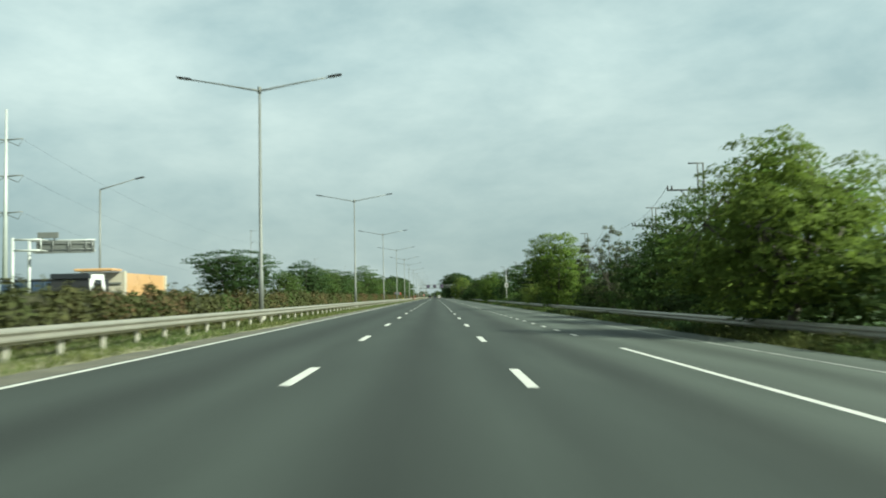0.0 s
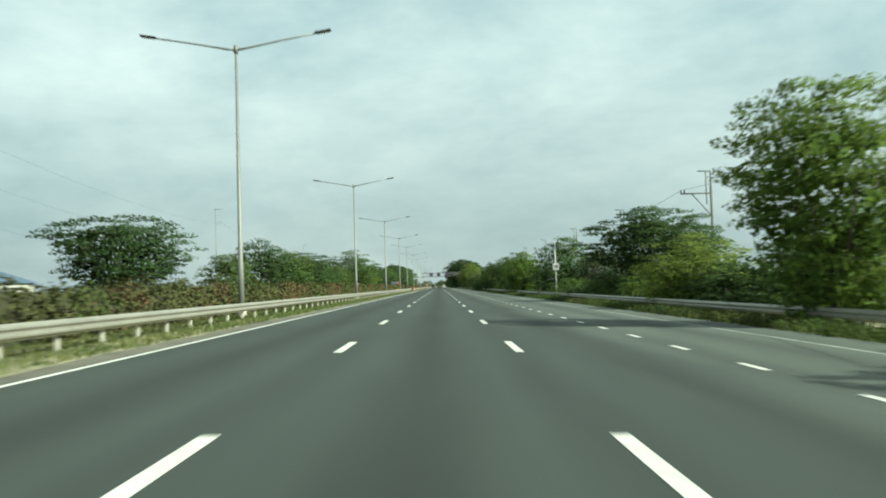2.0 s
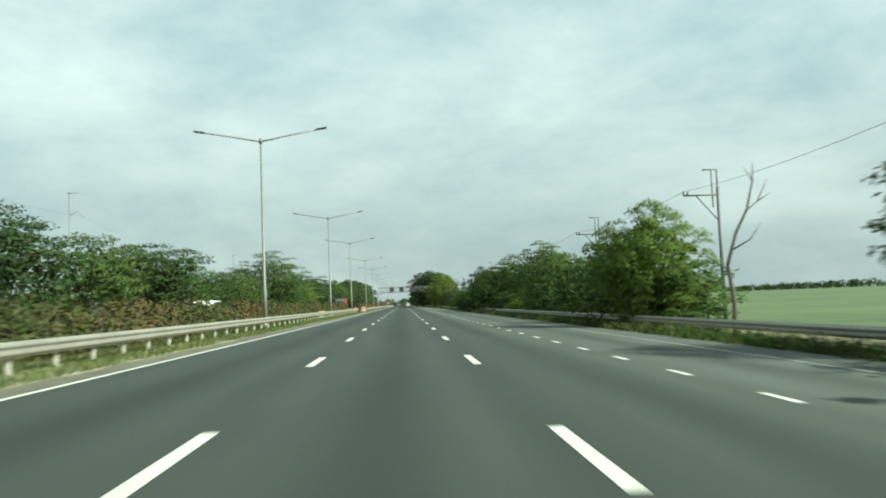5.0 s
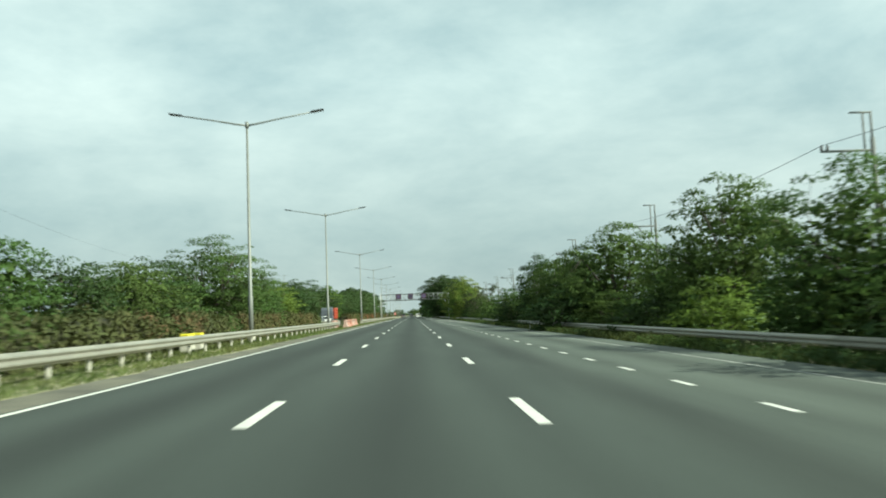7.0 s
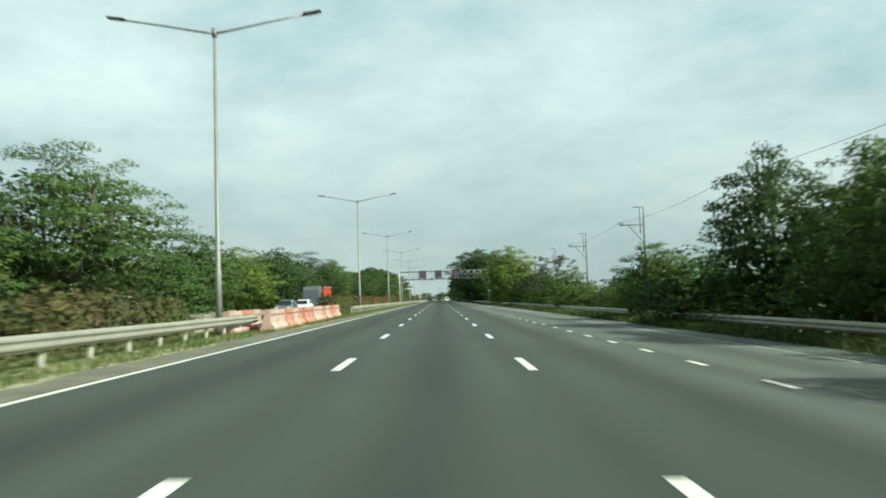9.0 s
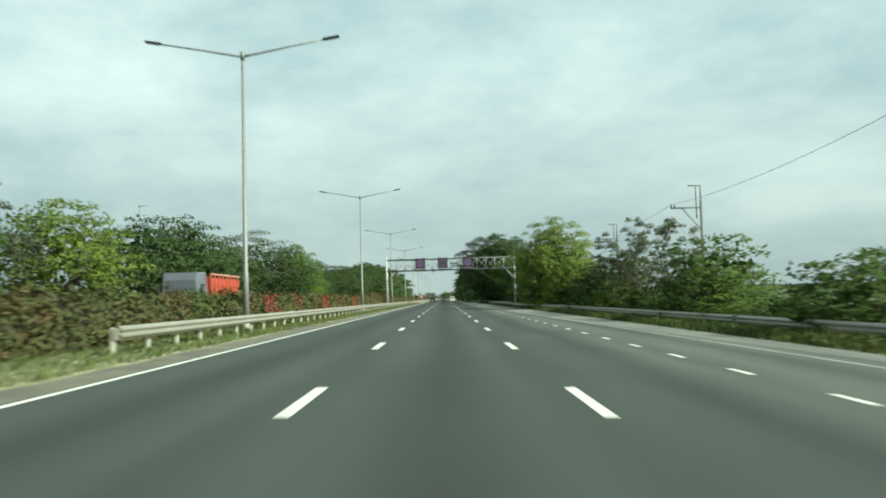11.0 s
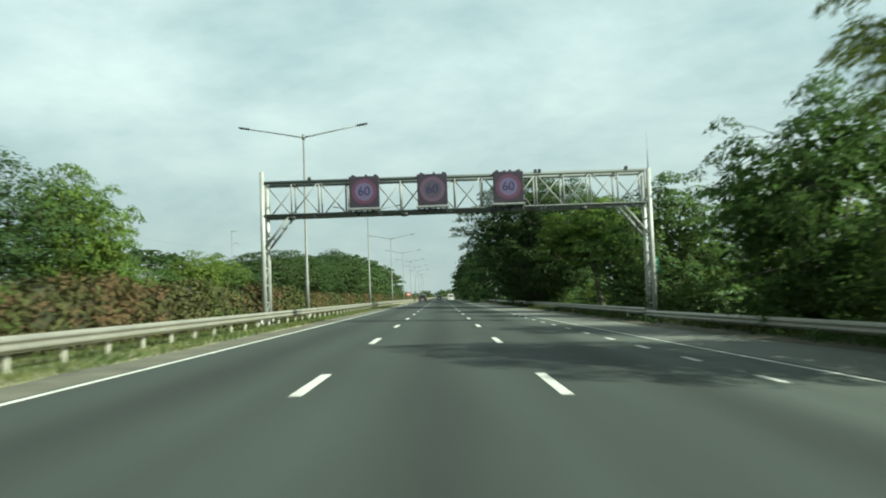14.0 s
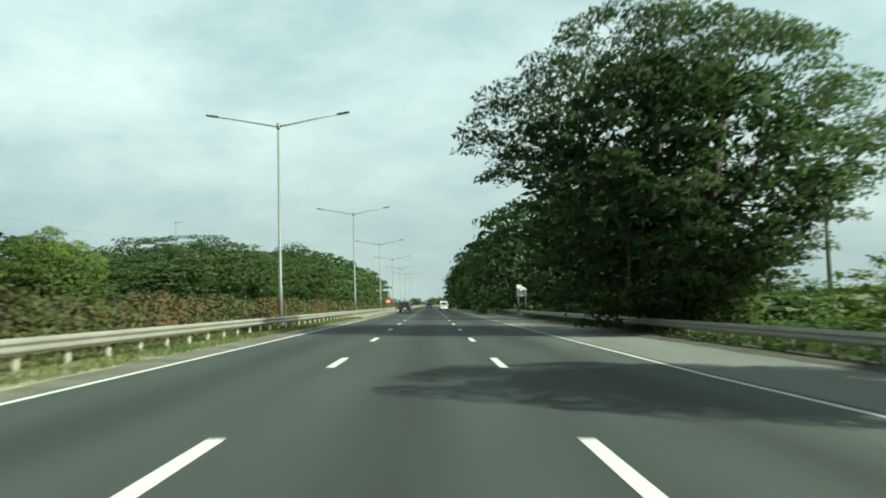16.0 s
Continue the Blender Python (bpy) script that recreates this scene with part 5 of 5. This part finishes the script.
def pane(parent, pts, name="window", mat=None):
    """A thin pane with the given outline, with a little thickness."""
    pts = [Vector(p) for p in pts]
    nrm = (pts[1] - pts[0]).cross(pts[2] - pts[0]).normalized() * 0.012
    n = len(pts)
    V = [p + nrm for p in pts] + [p - nrm for p in pts]
    F = [tuple(range(n)), tuple(range(n, 2 * n))[::-1]] + [(i, i + n, (i + 1) % n + n, (i + 1) % n) for i in range(n)]
    part(name, mesh_of(name, V, F, mat or M_GLASS), parent)


def vehicle(name, paint, label, kind, m):
    """Stands with its tail at y = 0, driving towards +y."""
    c = tagged(new(name), label, {"van": "van", "suv": "car", "car": "car"}[kind])
    c.matrix_basis = m
    if kind == "van":
        L, w, top = 4.7, 0.86, 1.98
        part("body", shell([(0, 0.80, 0.45, top - 0.12, 0.70), (0.12, w, 0.36, top, 0.72), (3.5, w, 0.34, top, 0.72), (4.05, w, 0.34, 1.25, 0.74), (4.6, w, 0.34, 1.0, 0.76), (L, 0.74, 0.45, 0.85, 0.66)], paint), c)
        pane(c, [(-0.62, -0.02, 1.22), (0.62, -0.02, 1.22), (0.58, 0.02, 1.74), (-0.58, 0.02, 1.74)])
        zt, zl = (0.75, 1.15), 1.0
    elif kind == "suv":
        L, w, top = 4.6, 0.92, 1.78
        part("body", shell([(0, 0.84, 0.5, 1.05, 0.76), (0.1, w, 0.4, 1.7, 0.64), (0.6, w, 0.36, top, 0.68), (2.6, w, 0.36, top - 0.05, 0.68), (3.3, w, 0.36, 1.12, 0.8), (4.4, w, 0.36, 0.98, 0.8), (L, 0.8, 0.46, 0.8, 0.7)], paint), c)
        pane(c, [(-0.64, -0.01, 1.12), (0.64, -0.01, 1.12), (0.56, 0.05, 1.6), (-0.56, 0.05, 1.6)])
        zt, zl = (0.8, 1.1), 1.0
    else:
        L, w, top = 4.3, 0.86, 1.46
        part("body", shell([(0, 0.78, 0.5, 0.92, 0.7), (0.1, w, 0.38, 1.0, 0.76), (0.5, w, 0.32, 1.02, 0.76), (1.1, w, 0.32, top, 0.58), (2.3, w, 0.32, top, 0.58), (3.1, w, 0.32, 0.95, 0.76), (4.1, w, 0.32, 0.8, 0.76), (L, 0.74, 0.42, 0.68, 0.66)], paint), c)
        pane(c, [(-0.6, 0.50, 1.03), (0.6, 0.50, 1.03), (0.5, 1.04, 1.42), (-0.5, 1.04, 1.42)])
        zt, zl = (0.72, 0.92), 0.85
    for s in (-1, 1):
        small_box(c, "tail_light", (s * 0.72 - 0.07, -0.03, zt[0]), (s * 0.72 + 0.07, 0.05, zt[1]), M_TAIL)
        small_box(c, "headlight", (s * 0.58 - 0.13, L - 0.1, 0.62), (s * 0.58 + 0.13, L + 0.02, 0.78), M_HEAD)
        small_box(c, "wing_mirror", (s * (w + 0.1) - 0.08, L * 0.66, zl + 0.05), (s * (w + 0.1) + 0.08, L * 0.66 + 0.12, zl + 0.2), paint)
        x = s * (w + 0.004)
        pane(c, [(x, 0.5, zl + 0.12), (x, L * 0.62, zl + 0.12), (x * 0.86, L * 0.56, top - 0.14), (x * 0.86, 0.6, top - 0.14)])
        for y in (0.85, L - 0.85):
            wheel(c, s * (w - 0.12), y)
    pane(c, [(-0.66, L * 0.72, zl + 0.12), (0.66, L * 0.72, zl + 0.12), (0.56, L * 0.60, top - 0.08), (-0.56, L * 0.60, top - 0.08)], "windscreen")
    small_box(c, "bumper", (-w * 0.95, -0.09, 0.38), (w * 0.95, 0.04, 0.56), M_DARK if kind != "van" else paint, 0.03)
    small_box(c, "number_plate", (-0.22, -0.105, 0.6), (0.22, -0.02, 0.72), M_WHITE, 0.004)
    return c


P_WHITE, P_BLACK, P_GREY = glossy("white_car_paint", (0.75, 0.75, 0.73)), glossy("black_car_paint", (0.012, 0.014, 0.018)), glossy("grey_car_paint", (0.09, 0.10, 0.12))
vehicle("van", P_WHITE, "white passenger van driving in the outer lane", "van", pose(3.1, 612, road_z(3.1)))
vehicle("suv", P_BLACK, "black sport utility vehicle in the inner lane", "suv", pose(-3.7, 566, road_z(-3.7)))
vehicle("car", P_GREY, "dark car far ahead in the middle lane", "suv", pose(-0.2, 690, 0.0))
vehicle("car", P_WHITE, "white car on the opposite carriageway", "car", pose(-15.2, 343, 0.2, 0, 0, 180))
vehicle("car", P_GREY, "dark grey car on the opposite carriageway", "car", pose(-15.4, 334, 0.2, 0, 0, 180))
vehicle("van", P_WHITE, "white van behind the median hedge", "van", pose(-15.2, 206, 0.22, 0, 0, 180))


M_TOPRAIL = material("faded_pink_rail_paint", (0.42, 0.26, 0.22), 0.6, vary=0.2, bump=0.03)


def truck(y, x, length, h, cab_paint, bed_paint, label, slats=False, turn=0, bed0=2.4, front=None, head=None, ch=2.8):
    """A truck coming towards the camera: cab at the low-y end."""
    t = tagged(new("truck"), label, "truck")
    t.matrix_basis = pose(x, y, 0.2 if x > -30 else -0.2, 0, 0, turn)
    cab = part("cab", shell([(0, 1.05, 0.6, ch - 0.5, 0.98), (0.15, 1.15, 0.5, ch - 0.05, 1.05), (2.0, 1.15, 0.5, ch, 1.05)], cab_paint, "cab"), t)
    pane(cab, [(-0.95, 0.03, 1.6), (0.95, 0.03, 1.6), (0.88, 0.09, 2.5), (-0.88, 0.09, 2.5)], "windscreen")
    for s in (-1, 1):
        pane(cab, [(s * 1.16, 0.45, 1.6), (s * 1.16, 1.5, 1.6), (s * 1.10, 1.5, 2.45), (s * 1.10, 0.6, 2.45)])
        small_box(cab, "headlight", (s * 0.8 - 0.15, -0.04, 0.85), (s * 0.8 + 0.15, 0.05, 1.05), M_HEAD)
        small_box(cab, "wing_mirror", (s * 1.32 - 0.08, 0.1, 1.7), (s * 1.32 + 0.08, 0.25, 2.3), M_DARK)
        for yy in (1.1, length - 2.6, length - 1.3):
            wheel(t, s * 0.98, yy, 0.5, 0.3)
    small_box(t, "chassis", (-0.5, 0.5, 0.55), (0.5, length - 0.3, 0.85), M_DARK, 0.02)
    if slats:
        small_box(t, "head_board", (-1.17, 2.3, 1.15), (1.17, 2.38, h - 0.2), bed_paint, 0.01)
        small_box(t, "tail_board", (-1.17, length - 0.08, 1.15), (1.17, length, h - 0.3), bed_paint, 0.01)
        small_box(t, "bed_floor", (-1.2, 2.3, 1.0), (1.2, length, 1.15), bed_paint, 0.02)
        for s in (-1, 1):
            small_box(t, "side_panel", (s * 1.2 - 0.03, 2.3, 1.15), (s * 1.2 + 0.03, length, h - 0.3), bed_paint, 0.01)
            for zz in (1.6, 2.35, h - 0.1):
                small_box(t, "rail", (s * 1.25 - 0.04, 2.3, zz), (s * 1.25 + 0.04, length, zz + 0.09), M_TOPRAIL if zz > 2.5 else bed_paint, 0.01)
            yy = 2.3
            while yy <= length:
                small_box(t, "stake", (s * 1.27 - 0.05, yy - 0.05, 1.0), (s * 1.27 + 0.05, yy + 0.05, h), bed_paint, 0.01)
                yy += 0.95
    else:
        V, F = extrude_y([(-1.05, 1.0), (-1.25, 1.4), (-1.25, h), (1.25, h), (1.25, 1.4), (1.05, 1.0)], [bed0, length], True)
        part("dump_bed", mesh_of("dump_bed", V, F, bed_paint), t)
        if front:
            small_box(cab, "front_panel", (-1.06, -0.16, 0.62), (1.06, -0.06, 1.62), front, 0.02, "black front panel")
            small_box(cab, "screen_frame", (-1.08, -0.1, 1.64), (1.08, -0.03, 2.48), M_DARK, 0.02, "dark screen")
            small_box(cab, "sun_visor", (-1.08, -0.2, 2.5), (1.08, 0.16, 2.8), front, 0.02, "black visor")
            small_box(cab, "rear_panel", (-1.1, 2.02, 0.9), (1.1, 2.6, 2.5), M_DARK, 0.02, "dark air intake behind the cab")
            for s in (-1, 1):
                small_box(t, "corner_post", (s * 1.3 - 0.07, bed0 - 0.1, 1.1), (s * 1.3 + 0.07, bed0 + 0.2, h + 0.1), head, 0.02, "cream corner post")
                small_box(t, "corner_post", (s * 1.3 - 0.07, length - 0.25, 1.1), (s * 1.3 + 0.07, length, h), head, 0.02, "cream corner post")
                small_box(t, "lower_rail", (s * 1.27 - 0.06, bed0, 1.3), (s * 1.27 + 0.06, length, 1.5), head, 0.02, "cream lower rail")
            small_box(t, "head_board", (-1.22, bed0 - 0.09, 1.1), (1.22, bed0 - 0.005, h + 0.05), head, 0.02, "cream head board")
            for zz in (1.7, 2.25):
                small_box(t, "rib", (-1.15, bed0 - 0.17, zz), (1.15, bed0 - 0.095, zz + 0.12), M_POLE, 0.01)
        small_box(t, "canopy", (-1.15, bed0 - (2.0 if not front else 1.5), h - (0.12 if not front else -0.08)), (1.15, bed0 + 0.05, h + (0.02 if not front else 0.24)), bed_paint, 0.03)
        for yy in np.arange(bed0 + 0.1, length, 1.2) if not front else ():
            for s in (-1, 1):
                small_box(t, "rib", (s * 1.29 - 0.05, yy - 0.07, 1.3), (s * 1.29 + 0.05, yy + 0.07, h), bed_paint, 0.01)
    return t


P_CREAM = glossy("cream_truck_paint", (0.52, 0.48, 0.38))
P_ORANGE, P_RED, P_BLUE = glossy("orange_truck_paint", (0.56, 0.33, 0.15)), glossy("red_truck_paint", (0.38, 0.075, 0.045)), glossy("blue_truck_paint", (0.04, 0.065, 0.11))
truck(46.0, -20, 12.2, 2.95, P_WHITE, P_ORANGE, "orange dump truck with a white cab beyond the hedge", bed0=4.5, front=P_BLACK, head=P_CREAM)
parked = truck(95, -51.5, 9.0, 4.1, P_BLUE, P_BLUE, "blue covered truck parked beyond the opposite carriageway", turn=-90)
small_box(parked, "tarpaulin", (-1.2, 2.5, 4.12), (1.2, 8.7, 4.42), M_DARK, 0.1, "dark rolled tarpaulin")
truck(353.2, -16.2, 9.8, 3.15, P_GREY, P_RED, "red truck with a slatted cargo bed beyond the hedge", True, ch=3.2)


# ---- sign gantry of the opposite carriageway ----
og = tagged(new("sign_gantry"), "pale steel cantilever gantry with a sign board seen from behind", "gantry")
og.matrix_basis = pose(-42.5, 82, -0.5)
for x, y, h in ((0.2, 1.0, 8.6), (0.9, 3, 8.45)):
    part("leg", tube_mesh("leg", [([(x, y, -0.5), (x, y, h)], [0.19, 0.17])], M_MAST, 10), og)
for z in (7.3, 8.4):
    part("beam", tube_mesh("beam", [([(0.2, 1.0, z), (2.9, 1.3, z)], [0.11, 0.11])], M_MAST, 8), og)
    part("beam", tube_mesh("beam", [([(0.9, 3, z), (7.7, 3, z)], [0.09, 0.09])], M_MAST, 8), og)
    part("cross_tie", tube_mesh("cross_tie", [([(2.9, 1.3, z), (2.9, 3, z)], [0.07, 0.07])], M_MAST, 6), og)
part("strut", tube_mesh("strut", [([(2.9, 1.3, 7.3), (2.9, 1.3, 8.4)], [0.08, 0.08])], M_MAST, 6), og)
small_box(og, "sign_board", (1.75, 2.7, 7.15), (7.7, 2.88, 8.35), M_POLE, 0.02, "grey back of a sign board")
small_box(og, "sign_board", (1.85, 2.7, 8.65), (4.0, 2.88, 9.25), M_POLE, 0.02, "grey back of a sign board")
small_box(og, "walkway", (1.75, 2.1, 7.05), (7.7, 2.7, 7.13), M_STEEL, 0.01)
for z in (7.45, 8.05):
    part("stiffener", tube_mesh("stiffener", [([(1.8, 2.64, z), (7.65, 2.64, z)], [0.045, 0.045])], M_STEEL, 6), og)
for x in (2.3, 3.5, 5.1, 5.3, 6.9, 7.55):
    part("stiffener", tube_mesh("stiffener", [([(x, 2.6, 7.15), (x, 2.6, 8.35)], [0.05, 0.05])], M_STEEL, 6), og)
for x in (2.3, 3.5):
    part("bracket", tube_mesh("bracket", [([(x, 2.95, 8.3), (x, 2.95, 9.0)], [0.06, 0.06])], M_STEEL, 6), og)

# ---- distant buildings ----
M_ROOF_B = material("blue_roof_sheet", (0.065, 0.105, 0.17), 0.5, vary=0.15, scale=0.3, fine=4, bump=0.1, bump_scale=8, stretch=(1, 0.1, 1))
M_ROOF_G = material("grey_roof_sheet", (0.20, 0.21, 0.20), 0.6, vary=0.15, scale=0.3, fine=4, bump=0.1, bump_scale=8)
M_WALL = material("plain_plaster_wall", (0.5, 0.48, 0.43), 0.9, vary=0.15, scale=0.4, fine=5)


def house(x, y, w, l, eave, ridge, roof, label):
    h = tagged(new("building"), label, "building")
    h.matrix_basis = pose(x, y, 0)
    small_box(h, "wall", (-w / 2, -l / 2, -0.8), (w / 2, l / 2, eave), M_WALL, 0.03)
    V, F = extrude_y([(-w / 2 - 0.5, eave - 0.1), (0, ridge), (w / 2 + 0.5, eave - 0.1), (w / 2 + 0.5, eave + 0.05), (0, ridge + 0.16), (-w / 2 - 0.5, eave + 0.05)], [-l / 2 - 0.5, l / 2 + 0.5], True)
    part("roof", mesh_of("roof", V, F, roof), h)
    for k in range(int(l // 4)):
        y0 = -l / 2 + 1.5 + 4 * k
        win = small_box(h, "window", (w / 2 - 0.02, y0, 1.0), (w / 2 + 0.04, y0 + 1.4, 2.3), M_WHITE, 0.01)
        small_box(win, "pane", (w / 2 + 0.03, y0 + 0.1, 1.1), (w / 2 + 0.055, y0 + 1.3, 2.2), M_GLASS, 0)
    return h


house(-88, 205, 14, 30, 4.6, 7.0, M_ROOF_B, "low warehouse with a blue sheet roof")
house(-43, 500, 8, 12, 4.6, 6.6, M_ROOF_G, "house with a pale grey sheet roof among trees")
house(-36, 332, 8, 10, 4.2, 6.3, M_WALL, "pale house half hidden by trees")


# ---- far woods along the horizon ----
def woods(x0, y0, x1, y1, n, h, seed, label):
    rng = np.random.default_rng(seed)
    cl = [(x0 + (x1 - x0) * u + rng.normal() * 6, y0 + (y1 - y0) * u + rng.normal() * 6, rng.uniform(0.1, 0.75) * h) for u in rng.uniform(0, 1, n)]
    ob = new("far_woods", leaf_cloud("far_woods", cl, [h * rng.uniform(0.4, 0.9) for _ in range(n)], n * 34, h * 0.2, LEAF["dark"], rng))
    return tagged(ob, label, "woods", kind="stuff")


woods(620, 250, 760, 2200, 420, 10, 41, "hazy line of trees beyond the rice fields")
woods(760, 2200, 60, 2500, 200, 14, 42, "distant woods across the end of the fields")
woods(-700, 200, -420, 2200, 240, 12, 43, "distant trees beyond the opposite carriageway")
woods(-420, 2200, 40, 2400, 160, 15, 44, "distant woods on the horizon")
